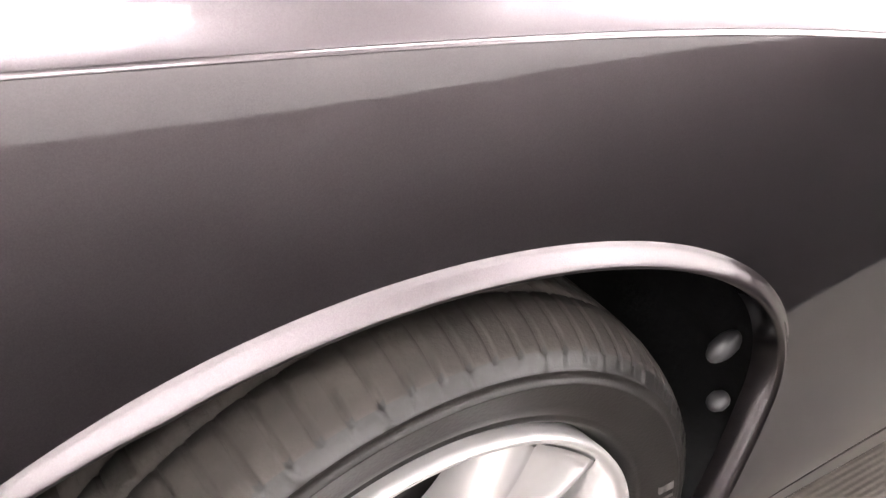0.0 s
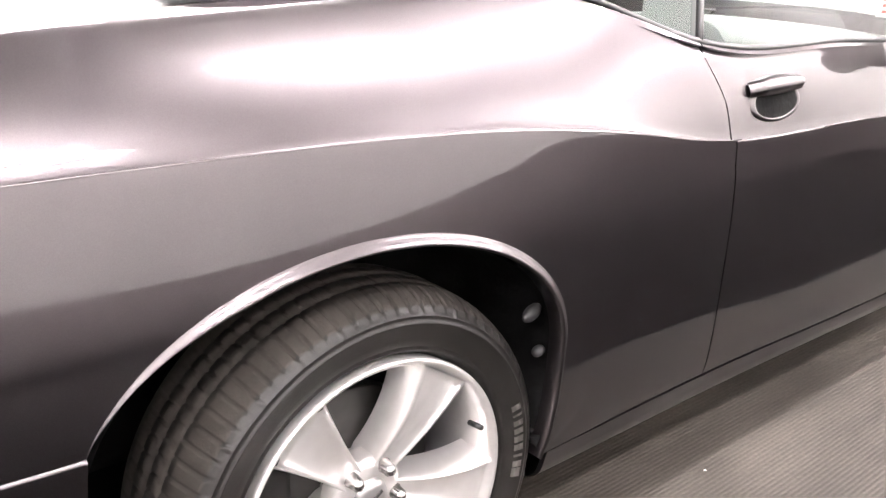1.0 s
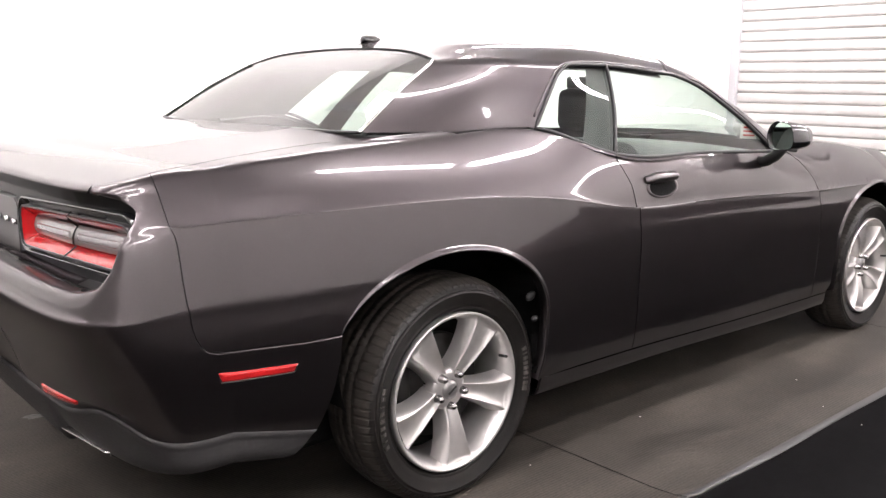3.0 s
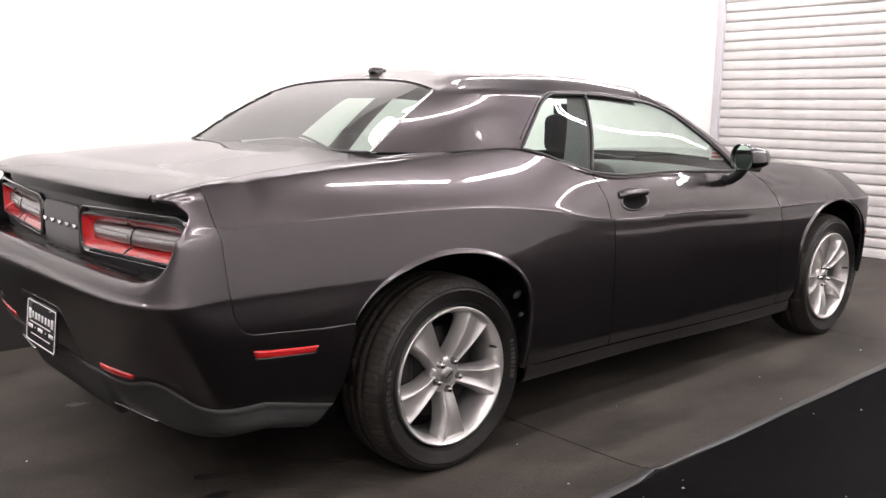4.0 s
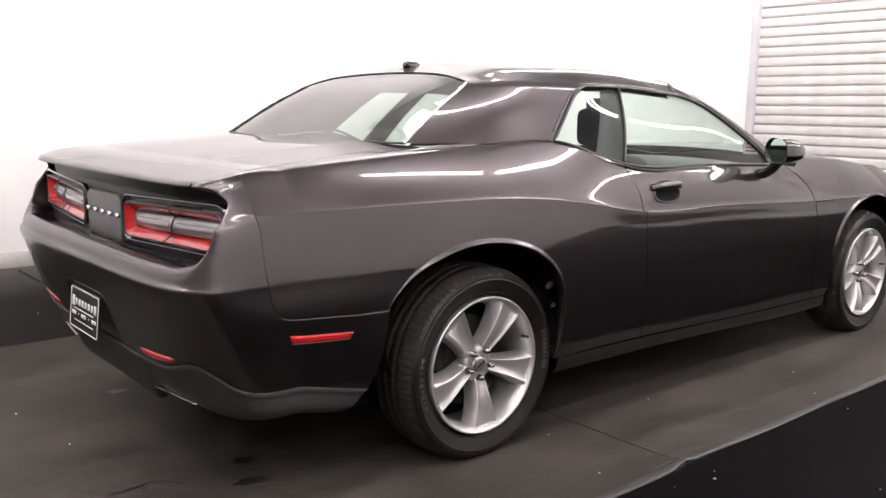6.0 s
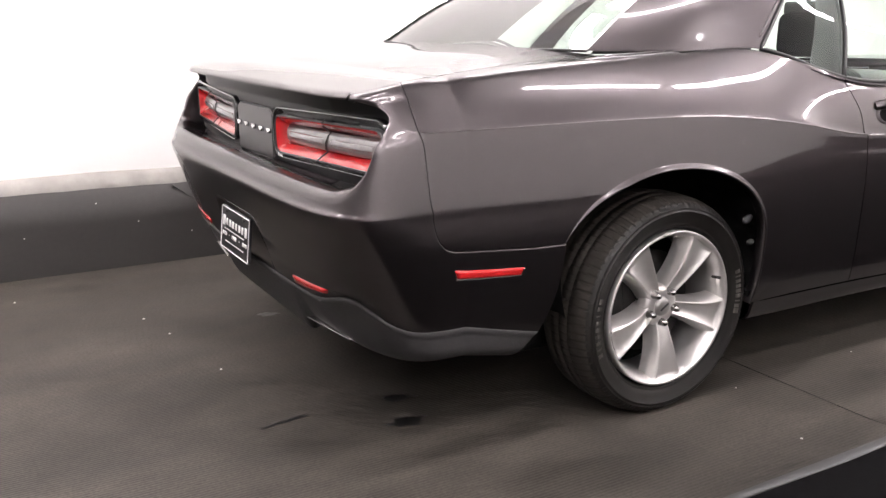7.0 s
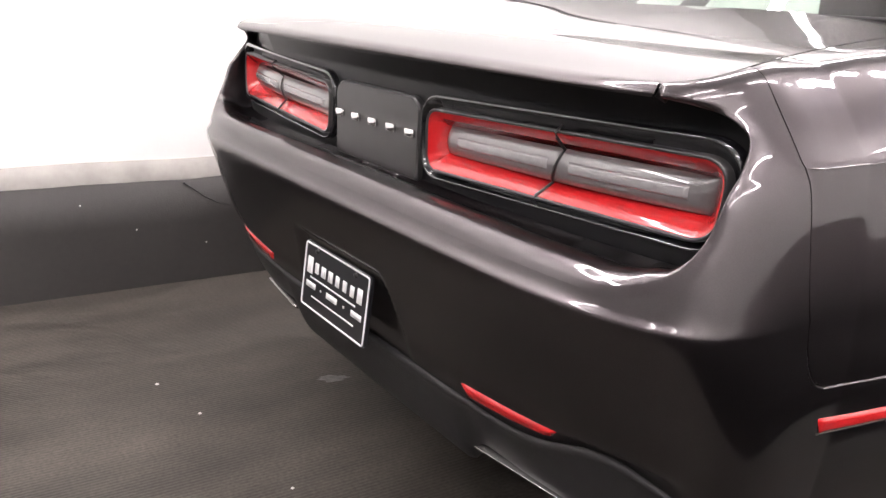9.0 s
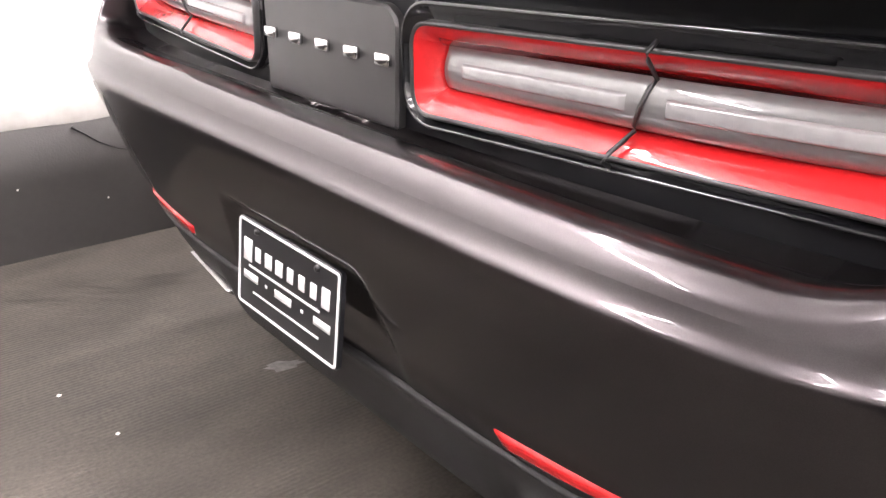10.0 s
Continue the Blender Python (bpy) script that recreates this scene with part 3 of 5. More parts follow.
def joined(name, grids, material, label="", both_sides=True, mats=None):
    bm = bmesh.new()
    for g, flip in grids:
        sheet(bm, g, flip)
        if both_sides:
            sheet(bm, mirrored(g), not flip)
    bmesh.ops.remove_doubles(bm, verts=bm.verts, dist=0.0008)
    bmesh.ops.recalc_face_normals(bm, faces=bm.faces)
    return part(name, bm, material, car, label, mats=mats)


# the flange that turns in round the light opening, and the ledge behind the ridge
def panel_x(y):
    return -1.003 + 0.055 * (abs(y) / 0.88) ** 4


d = np.linalg.norm(corner - corner[:, :1], axis=2)
rows_in = np.clip(np.arange(len(corner)) / 12.0, 0, 1)[:, None] * np.clip((1.045 - corner[:, :1, 2]) / 0.02, 0, 1)
corner[..., 0] += 0.010 * rows_in * np.clip(1 - d / 0.045, 0, 1) ** 2
lip = corner[:, 0]
fade = np.clip((1.045 - lip[:, 2]) / 0.02, 0, 1)[:, None]
inward = np.gradient(lip, axis=0)
inward = np.stack([0 * lip[:, 0], inward[:, 2], -inward[:, 1]], 1)
inward /= np.maximum(np.linalg.norm(inward, axis=1, keepdims=True), 1e-9)
first = skin(u_open, V_RIDGE) - skin(u_open, V_RIDGE - 0.1)
mix = np.clip(1 - np.arange(len(lip)) / 16.0, 0, 1)[:, None]
inward = inward * (1 - mix) + first / np.linalg.norm(first) * mix
sink = np.clip((0.845 - lip[:, 2]) / 0.055, 0, 1)[:, None]
root = np.array([(panel_x(p[1]) + 0.03, p[1] + w[1] * 0.010 * (1 - q), p[2] + w[2] * 0.010 * (1 - q) + q * (0.802 - p[2])) for p, w, q in zip(lip, inward, sink[:, 0])])
root = lip + (root - lip) * fade


def rolled(edge, rise, root, size):
    """Rows of a rounded edge that turns in from a panel towards its root."""
    back = (root - edge) / np.maximum(np.linalg.norm(root - edge, axis=1, keepdims=True), 1e-9)
    rows = []
    for q in np.linspace(0, 1, 13):
        rows.append(edge * (1 - q) ** 3 + (edge + rise * 0.026 * size) * 3 * q * (1 - q) ** 2 + (edge + (back * 0.026 + rise * 0.021) * size) * 3 * q * q * (1 - q) + (edge + back * 0.065 * size) * q ** 3)
    return rows


flat = 1 - 0.8 * np.clip((lip[:, 2:] - 0.985) / 0.035, 0, 1)   # hardly any roll along the top
flange = rolled(lip, inward * (0.4 + 0.6 * sink) * fade * flat, root, (0.5 + sink) * flat)
flange = [lip + (r - lip) * fade for r in flange] + [root]
flange = np.array(flange)
ridge = np.array([skin(u, V_RIDGE) for u in np.linspace(u_open, um, 50)])
k = np.clip((0.84 - np.abs(ridge[:, 1])) / 0.1, 0, 1)[:, None]
base = np.array([(panel_x(p[1]) + 0.03, p[1], 0.802) for p in ridge])
rise = np.array([skin(u, V_RIDGE) - skin(u, V_RIDGE - 0.1) for u in np.linspace(u_open, um, 50)])
rise /= np.linalg.norm(rise, axis=1, keepdims=True)
ledge = rolled(ridge, rise, base, 1.5)
ledge = np.array(ledge + [ridge * 0.35 + base * 0.65, base])
joined("rear_bumper", [(lower, True), (corner, False), (flange, False), (ledge, False)], PAINT)

# lower valance in textured plastic
val = np.array([[skin(u, v) for u, v in row] for row in coons(line([(-0.61, 0.0), (-0.75, 0.0), (um, 0.0)], 90), line(b_bottom, 90), line([(-0.61, 0.0), (-0.60, 1.0), (-0.515, V_SEAM)], 24), line([(um, 0.0), (um, V_SEAM)], 24))])
val[..., 2] -= 0.003
val[-1] += np.array([0.006, 0.006, 0.0])
val[-2] = val[-1] * 0.9 + val[-2] * 0.1 + np.array([-0.011, -0.011, 0.0])
joined("valance", [(val, True)], PLASTIC, "textured dark plastic lower valance")

# black light panel across the tail
ys = np.linspace(-0.884, 0.884, 220)
side_in = np.clip((np.abs(ys) - 0.79) / 0.094, 0, 1) ** 2

def lamp_depth(y, z):
    """The light panel lies deeper behind the lamps."""
    a = abs(y)
    return 0.012 + 0.04 * (1.0 if 0.205 < a < 0.85 and 0.828 + (a - 0.2) * 0.025 < z < 0.935 + (a - 0.2) * 0.045 else 0.0)


# above the lamps this black stands in for lid paint reflecting the dark floor
tail = np.array([[(y, y, (0.765 + 0.06 * e) * (1 - q) + (1.036 - 0.075 * e) * q) for y, e in zip(ys, side_in)] for q in np.linspace(0, 1, 50)])
tail[..., 0] = [[panel_x(p[1]) + lamp_depth(p[1], p[2]) for p in row] for row in tail]
tail[..., 0] -= 0.016 * np.clip((tail[..., 2] - 0.985) / 0.04, 0, 1)
tail[..., 0] += 0.03 * np.clip((tail[..., 2] - 0.93) / 0.09, 0, 1) * np.clip((np.abs(tail[..., 1]) - 0.6) / 0.22, 0, 1)
bm = bmesh.new()
sheet(bm, tail)
part("tail_panel", bm, SATIN_BLACK, car, "satin black panel between the tail lights")

# trunk lid with its rear lip
edge_u = np.linspace(U_LID - 0.004, um, 40)
back_edge = np.array([skin(u, V_CREST) for u in edge_u])
back_edge = np.concatenate([back_edge, mirrored(back_edge[::-1][1:])])
nb = len(back_edge)
side_edge = np.array([back_edge[0]] + [skin(u, v_in(u)) for u in np.linspace(U_LID + 0.03, -0.16, 40)])
side_edge = curve(side_edge, 40)
glass_base = curve([side_edge[-1], (-0.235, -0.45, 1.135), (-0.265, 0, 1.132), (-0.235, 0.45, 1.135), mirrored(side_edge[-1])], nb)
lid = coons(back_edge, glass_base, side_edge, mirrored(side_edge))
crown = np.sin(np.linspace(0, math.pi, nb))[None, :] * np.linspace(0, 1, 40)[:, None] * 0.012
lid[..., 2] += crown
lip_u = np.linspace(u_yz(0.765, 1.030), um, 40)
lip_v = [v_at(u, 1.030) for u in lip_u]
lip_low = np.array([skin(u, v) for u, v in zip(lip_u, lip_v)])
lip_mid = np.array([skin(u * 0.5 + w * 0.5, v * 0.5 + V_CREST * 0.5) for u, v, w in zip(lip_u, lip_v, edge_u)])
lip_low = np.concatenate([lip_low, mirrored(lip_low[::-1][1:])])
lip_mid = np.concatenate([lip_mid, mirrored(lip_mid[::-1][1:])])
lip_in = lip_low + np.array([0.04, 0, -0.002])
bm = bmesh.new()
sheet(bm, np.concatenate([[lip_in], [lip_low], [lip_mid], inset(lid, 0.0025)]))
bmesh.ops.recalc_face_normals(bm, faces=bm.faces)
part("trunk_lid", bm, PAINT, car)
# black strips under the lid's gaps stand in for the shade inside them
for s in (0, 1):
    bm = bmesh.new()
    run = side_edge[1:] + np.array([0, 0.0, -0.013])
    tube(bm, mirrored(run) if s else run, 0.009, 6)
    run = np.array([skin(u, v) for u, v in np.linspace(c_left[-4], c_left[-2], 8)]) + np.array([0.016, 0.002, -0.004])
    tube(bm, mirrored(run) if s else run, 0.009, 6)
    part("lid_gap_shade", bm, RUBBER_TRIM, car, "black strip in the lid gap, standing in for its shade")

# hood and cowl
hood_side = np.array([(x, -float(hermite(*CREST_Y, x)) + 0.04, float(hermite(*CREST_Z, x)) + 0.01) for x in np.linspace(2.15, XF, 20)] + [tuple(skin(u, V_IN)) for u in np.linspace(XF + 0.05, uf - 0.35, 14)])
hood_side = curve(hood_side, 40)
hood = coons(curve([hood_side[0], (2.36, -0.4, 1.03), (2.42, 0, 1.035), (2.36, 0.4, 1.03), mirrored(hood_side[0])], 40),
             curve([hood_side[-1]] + [tuple(skin(uf, V_IN))] + [mirrored(hood_side[-1])], 40), hood_side, mirrored(hood_side))
hood[..., 2] += np.sin(np.linspace(0, math.pi, 40))[None, :] * np.sin(np.linspace(0.15, math.pi, 40))[:, None] * 0.045
bm = bmesh.new()
sheet(bm, hood, True)
part("hood", bm, PAINT, car)

# roof with the rear pillars, from the rear glass forward
ROOF = [
    [(-0.178, -0.687, 1.138), (0.010, -0.645, 1.260), (0.197, -0.600, 1.361), (0.228, -0.42, 1.394), (0.250, -0.21, 1.408), (0.258, 0, 1.412)],
    [(0.13, -0.744, 1.134), (0.272, -0.709, 1.262), (0.426, -0.668, 1.361), (0.448, -0.51, 1.424), (0.46, -0.25, 1.454), (0.46, 0, 1.462)],
    [(0.468, -0.795, 1.138), (0.590, -0.745, 1.252), (0.713, -0.690, 1.356), (0.735, -0.56, 1.430), (0.755, -0.28, 1.474), (0.755, 0, 1.484)],
    [(0.79, -0.888, 1.042), (0.885, -0.800, 1.205), (0.983, -0.680, 1.359), (0.995, -0.56, 1.432), (1.0, -0.28, 1.478), (1.0, 0, 1.487)],
    [(1.40, -0.893, 1.02), (1.40, -0.80, 1.18), (1.40, -0.675, 1.332), (1.46, -0.55, 1.400), (1.52, -0.26, 1.442), (1.54, 0, 1.449)],
]
ROOF = np.array(ROOF)
SA, RW = np.array([0, 1.0, 2.0, 3.0, 4.6]), np.arange(6.0)


BEND = 0.20                        # half the width of the bend between the side and the crown


def across(row, rr):
    """Points of one section of the roof at the rows rr: the side, a tight bend at row 2, and the crown."""
    rr = np.atleast_1d(np.asarray(rr, float))
    side = hermite(RW[:3], row[:3], rr)
    crown = hermite(RW[2:], row[2:], rr)
    a, b = hermite(RW[:3], row[:3], np.array([2 - BEND]))[0], hermite(RW[2:], row[2:], np.array([2 + BEND]))[0]
    q = np.clip((rr - 2 + BEND) / (2 * BEND), 0, 1)[:, None]
    bend = (1 - q) ** 2 * a + 2 * q * (1 - q) * row[2] + q * q * b
    return np.where(rr[:, None] < 2 - BEND, side, np.where(rr[:, None] > 2 + BEND, crown, bend))


def roof_grid(s0, s1, r0, r1, ns, nr):
    """Grid of the roof's surface; more rows lie in the bend."""
    ss = np.linspace(s0, s1, ns)
    rr = np.linspace(r0, r1, nr)
    if r0 < 2 + BEND < r1:
        rr = np.unique(np.concatenate([rr[np.abs(rr - 2) > BEND], np.linspace(max(r0, 2 - BEND), 2 + BEND, 11)]))
    cols = np.stack([hermite(SA, ROOF[:, k], ss) for k in range(6)], axis=1)
    return np.stack([across(c, rr) for c in cols], axis=1)


g_pillar = roof_grid(0, 2, 0, 5, 50, 60)
g_top = roof_grid(2, 4.6, 2, 5, 50, 37)


def roof_points(points):
    """Points of the roof's surface at pairs of (s, r)."""
    out = []
    for q, r in points:
        row = np.array([hermite(SA, ROOF[:, k], np.array([q]))[0] for k in range(6)])
        out.append(across(row, r)[0])
    return np.array(out)


def round_corner(ds, dr, n=12):
    """The window's rounded upper rear corner in (s, r)."""
    return [(2.22 - ds * math.cos(a), 1.52 + dr * math.sin(a)) for a in np.linspace(0, math.pi / 2, n)]


g_fillet = np.array([roof_points([(2 + (q - 2) * f, 2 + (r - 2) * f) for q, r in round_corner(0.22, 0.48)]) for f in np.linspace(0.02, 1, 6)])
bm = bmesh.new()
sheet(bm, g_fillet)
sheet(bm, mirrored(g_fillet), True)
for g in (g_pillar, g_top):
    sheet(bm, g, True)
    sheet(bm, mirrored(g))
bmesh.ops.remove_doubles(bm, verts=bm.verts, dist=0.0015)
bmesh.ops.recalc_face_normals(bm, faces=bm.faces)
part("roof", bm, PAINT, car)

# front pillars
W_IN = [(1.40, -0.675, 1.332), (1.56, -0.708, 1.287), (1.72, -0.772, 1.19), (1.86, -0.845, 1.075), (1.94, -0.882, 1.0)]
W_OUT = [(1.46, -0.55, 1.398), (1.66, -0.60, 1.318), (1.84, -0.675, 1.215), (2.02, -0.75, 1.105), (2.16, -0.80, 1.015)]
pw_in, pw_out = curve(W_IN, 30), curve(W_OUT, 30)
bulge = (pw_in + pw_out) / 2 + np.array([0.01, -0.012, 0.012])
both("front_pillar", [np.array([curve([a, m, b], 7) for a, m, b in zip(pw_in, bulge, pw_out)])[:, ::-1]], PAINT, gap=0.0)

# glass
def face_out(bm):
    """Turns the faces of an open sheet away from the cabin's middle."""
    bmesh.ops.recalc_face_normals(bm, faces=bm.faces)
    out = sum((f.normal.dot(f.calc_center_median() - Vector((0.95, 0, 0.7))) * f.calc_area() for f in bm.faces), 0.0)
    if out < 0:
        bmesh.ops.reverse_faces(bm, faces=bm.faces)


g_quarter = roof_grid(2.04, 2.96, 0.02, 1.97, 24, 20)
g_door = roof_grid(3.03, 4.6, 0.02, 1.97, 30, 20)
tip_b = curve([(1.40, -0.893, 1.02), (1.7, -0.89, 1.008), (1.93, -0.882, 1.0)], 24)
tip_l = across(ROOF[4], np.linspace(0.02, 1.97, 20))
tip_t = curve(W_IN, 24)
tip = coons(tip_b, tip_t, tip_l, np.array([tip_t[-1] * (1 - s) + tip_t[-1] * s for s in np.linspace(1, 0, 20)]))
for side in (0, 1):
    for name, grids in (("quarter_window", [g_quarter]), ("door_window", [g_door, tip])):
        bm = bmesh.new()
        for g in grids:
            g = g + np.array([0, 0.006, -0.002])
            sheet(bm, mirrored(g) if side else g, bool(side))
        bmesh.ops.remove_doubles(bm, verts=bm.verts, dist=0.0005)
        face_out(bm)
        part(name, bm, GLASS, car, "green tinted window glass")

rg_top = np.concatenate([across(ROOF[0], np.linspace(2, 5, 20)), mirrored(across(ROOF[0], np.linspace(2, 5, 20)))[::-1][1:]])
rg_l = across(ROOF[0], np.linspace(0, 2, 24))
rg_bot = curve([rg_l[0], (-0.24, -0.45, 1.137), (-0.27, 0, 1.134), (-0.24, 0.45, 1.137), mirrored(rg_l[0])], len(rg_top))
rg = coons(rg_bot, rg_top, rg_l, mirrored(rg_l))
rg[..., 2] += np.sin(np.linspace(0, math.pi, 24))[:, None] * np.sin(np.linspace(0, math.pi, len(rg_top)))[None] * 0.02
bm = bmesh.new()
sheet(bm, rg + np.array([0.002, 0, -0.003]))
face_out(bm)
part("rear_window", bm, REAR_GLASS, car, "tinted rear window with a black border")
ws_top = np.concatenate([across(ROOF[4], np.linspace(3, 5, 16)), mirrored(across(ROOF[4], np.linspace(3, 5, 16)))[::-1][1:]])
ws_bot = curve([W_OUT[-1], (2.33, -0.4, 1.02), (2.38, 0, 1.022), (2.33, 0.4, 1.02), mirrored(W_OUT[-1])], len(ws_top))
ws = coons(ws_bot, ws_top, pw_out[::-1], mirrored(pw_out[::-1]))
bm = bmesh.new()
sheet(bm, ws, True)
face_out(bm)
part("windshield", bm, GLASS, car, "green tinted windshield")



# ---- wheel arches: flared lip, liner and what shows inside ----
def on_skin(u, z, lift=0.0):
    """A point of the right side at (u, z), moved out along the surface's normal."""
    v = v_at(u, z)
    p = skin(u, v)
    n = np.cross(skin(u + 0.01, v) - skin(u - 0.01, v), skin(u, v + 0.05) - skin(u, v - 0.05))
    n = n / np.linalg.norm(n)
    return p + n * lift


for spec, extra in ((REAR_ARCH, []), (FRONT_ARCH, FRONT_LOW)):
    cx = spec[0]
    rows = []
    for off, lift in ((0.0205, -0.0012), (0.0178, 0.0005), (0.0158, 0.0012), (0.0135, 0.0026), (0.011, 0.0044), (0.0085, 0.0062), (0.006, 0.0078), (0.0035, 0.0090), (0.0012, 0.0092), (-0.001, 0.0035)):
        edge = arch_line(*spec, off, n=80)
        edge = [(x - off * 1.0, z) for x, z in extra[::-1]] + edge
        base_edge = [(x - LIP * 1.0, z) for x, z in extra[::-1]] + arch_line(*spec, LIP + 0.004, n=80)
        fade = [min(1.0, k / 22.0) if not extra else 1.0 for k in range(len(edge))]
        rows.append([on_skin(bx + (x - bx) * f, max(bz + (z - bz) * f, 0.24), lift * f) for (x, z), (bx, bz), f in zip(edge, base_edge, fade)])
    rows.append([p + np.array([0, 0.03, 0]) for p in rows[-1]])
    rows = np.array(rows)
    for side in (0, 1):
        bm = bmesh.new()
        sheet(bm, mirrored(rows) if side else rows, flip=bool(side))
        bmesh.ops.recalc_face_normals(bm, faces=bm.faces)
        part("arch_lip", bm, PAINT, car)
        bm = bmesh.new()
        an = np.linspace(200, -28, 60)
        s = 1 if side else -1
        ring = []
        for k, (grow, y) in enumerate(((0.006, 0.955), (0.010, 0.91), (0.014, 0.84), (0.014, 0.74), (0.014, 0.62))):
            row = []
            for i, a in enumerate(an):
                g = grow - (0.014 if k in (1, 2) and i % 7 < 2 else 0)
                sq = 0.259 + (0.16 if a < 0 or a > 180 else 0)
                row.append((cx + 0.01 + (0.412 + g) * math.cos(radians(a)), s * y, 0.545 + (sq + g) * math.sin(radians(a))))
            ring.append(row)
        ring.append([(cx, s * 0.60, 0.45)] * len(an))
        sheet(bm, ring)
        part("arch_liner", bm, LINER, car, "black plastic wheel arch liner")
for side in (-1, 1):
    for bx, bz, w, h in ((0.348, 0.362, 0.008, 0.009), (0.322, 0.605, 0.020, 0.016), (0.345, 0.525, 0.012, 0.010)):
        bm = bmesh.new()
        r = bmesh.ops.create_uvsphere(bm, u_segments=10, v_segments=6, radius=1.0)
        for v in bm.verts:
            v.co = Vector((bx + v.co.x * w + v.co.z * w * 0.4, side * 0.93 + v.co.y * 0.012, bz + v.co.z * h))
        part("liner_clip", bm, CABIN, car, "grey plastic liner clip")


# ---- wheels ----
DISH = 0.036                       # how far the hub lies behind the rim


def spoke_mesh(bm):
    """One broad alloy spoke with two raised ridges and a hollow face, pointing up."""
    rs = np.linspace(0.045, 0.246, 16)
    grid = []
    for r in rs:
        t = (r - 0.045) / 0.20
        half = 0.022 + 0.012 * t + 0.027 * t * t
        face = DISH * (1 - t) ** 1.15 - 0.010 * math.sin(math.pi * min(t, 1)) + 0.001
        row = []
        for w, dy in ((-1.34, 0.060), (-1.26, 0.036), (-1.06, 0.008), (-0.98, 0.001), (-0.90, -0.0035), (-0.80, -0.001), (-0.66, 0.004), (0, 0.007), (0.66, 0.004), (0.80, -0.001), (0.90, -0.0035), (0.98, 0.001), (1.06, 0.008), (1.26, 0.036), (1.34, 0.060)):
            row.append((w * half, face + dy, min(r, math.sqrt(0.2425 ** 2 - (w * half) ** 2))))
        grid.append(row)
    sheet(bm, np.array(grid), True)


def wheel_mesh_parts():
    """Meshes of one wheel about its hub, the outer face at y = 0 and looking to -y."""
    made = {}
    bm = bmesh.new()
    prof = [(0.238, 0.20), (0.243, 0.10), (0.249, 0.05), (0.250, 0.03), (0.257, 0.014), (0.262, 0.006), (0.266, 0.0035), (0.269, 0.0045), (0.272, 0.003), (0.286, -0.004), (0.3095, -0.0080), (0.3115, -0.0096), (0.3135, -0.0096), (0.3150, -0.0074), (0.321, -0.0052), (0.3225, -0.0064), (0.3242, -0.0062), (0.3255, -0.0036), (0.334, 0.002), (0.337, 0.004), (0.340, 0.008), (0.346, 0.020), (0.351, 0.034), (0.355, 0.050), (0.3565, 0.066), (0.3535, 0.067), (0.3535, 0.069), (0.357, 0.070), (0.358, 0.105), (0.353, 0.1065), (0.353, 0.111), (0.358, 0.1125), (0.358, 0.145), (0.353, 0.1465), (0.353, 0.151), (0.356, 0.1525), (0.352, 0.19), (0.335, 0.215), (0.30, 0.226), (0.25, 0.21)]
    n = 672

    def groove(k, i, r, y):
        if r > 0.3365 and y < 0.0665 and i % 8 == 0:
            return r - 0.005, y + 0.001
        if r > 0.355 and y > 0.0665 and i % 8 == (4 if y < 0.11 else 0):
            return r - 0.003, y
        if 0.325 < r < 0.335 and y < 0.01 and i % 24 in (0, 1):
            return r + 0.0015, y - 0.001
        return r, y
    lathe(bm, prof, n, offset=groove)
    for f in bm.faces:
        c = f.calc_center_median()
        f.material_index = 1 if math.hypot(c.x, c.z) > 0.338 else 0
    made["tyre"] = (bm, TYRE)
    bm = bmesh.new()
    lathe(bm, [(0.238, 0.19), (0.226, 0.17), (0.222, 0.10), (0.222, 0.05), (0.232, 0.02), (0.238, 0.006), (0.244, -0.002), (0.249, -0.004), (0.252, -0.001), (0.2525, 0.006), (0.250, 0.03)], 96)
    made["rim"] = (bm, ALLOY)
    bm = bmesh.new()
    spoke_mesh(bm)
    made["spoke"] = (bm, ALLOY)
    bm = bmesh.new()
    lathe(bm, [(r, y + DISH) for r, y in ((0.001, 0.000), (0.05, 0.0), (0.062, 0.004), (0.068, 0.012), (0.070, 0.04))], 40)
    made["hub"] = (bm, ALLOY)
    bm = bmesh.new()
    lathe(bm, [(r, y + DISH) for r, y in ((0.001, -0.012), (0.018, -0.0115), (0.029, -0.008), (0.033, 0.001))], 32)
    made["centre_cap"] = (bm, CAP)
    bm = bmesh.new()
    box(bm, -0.019, 0.019, DISH - 0.0135, DISH - 0.011, -0.0035, 0.0035, 0.001)
    made["cap_badge"] = (bm, SATIN)
    bm = bmesh.new()
    lathe(bm, [(0.0005, -0.024), (0.007, -0.023), (0.0115, -0.016), (0.0125, 0.0), (0.0145, 0.003), (0.015, 0.012)], 12)
    made["lug_nut"] = (bm, NUT)
    bm = bmesh.new()
    lathe(bm, [(0.06, 0.095), (0.165, 0.097), (0.167, 0.103), (0.167, 0.122), (0.06, 0.125)], 48)
    made["brake_disc"] = (bm, STEEL)
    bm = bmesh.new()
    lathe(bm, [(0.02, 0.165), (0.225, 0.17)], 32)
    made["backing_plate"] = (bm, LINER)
    bm = bmesh.new()
    box(bm, -0.172, -0.115, 0.082, 0.155, -0.085, 0.085, 0.015)
    made["brake_caliper"] = (bm, STEEL)
    bm = bmesh.new()
    tube(bm, [(0, 0.02, 0), (0, -0.012, 0.004)], 0.005, 8)
    made["valve"] = (bm, RUBBER_TRIM)
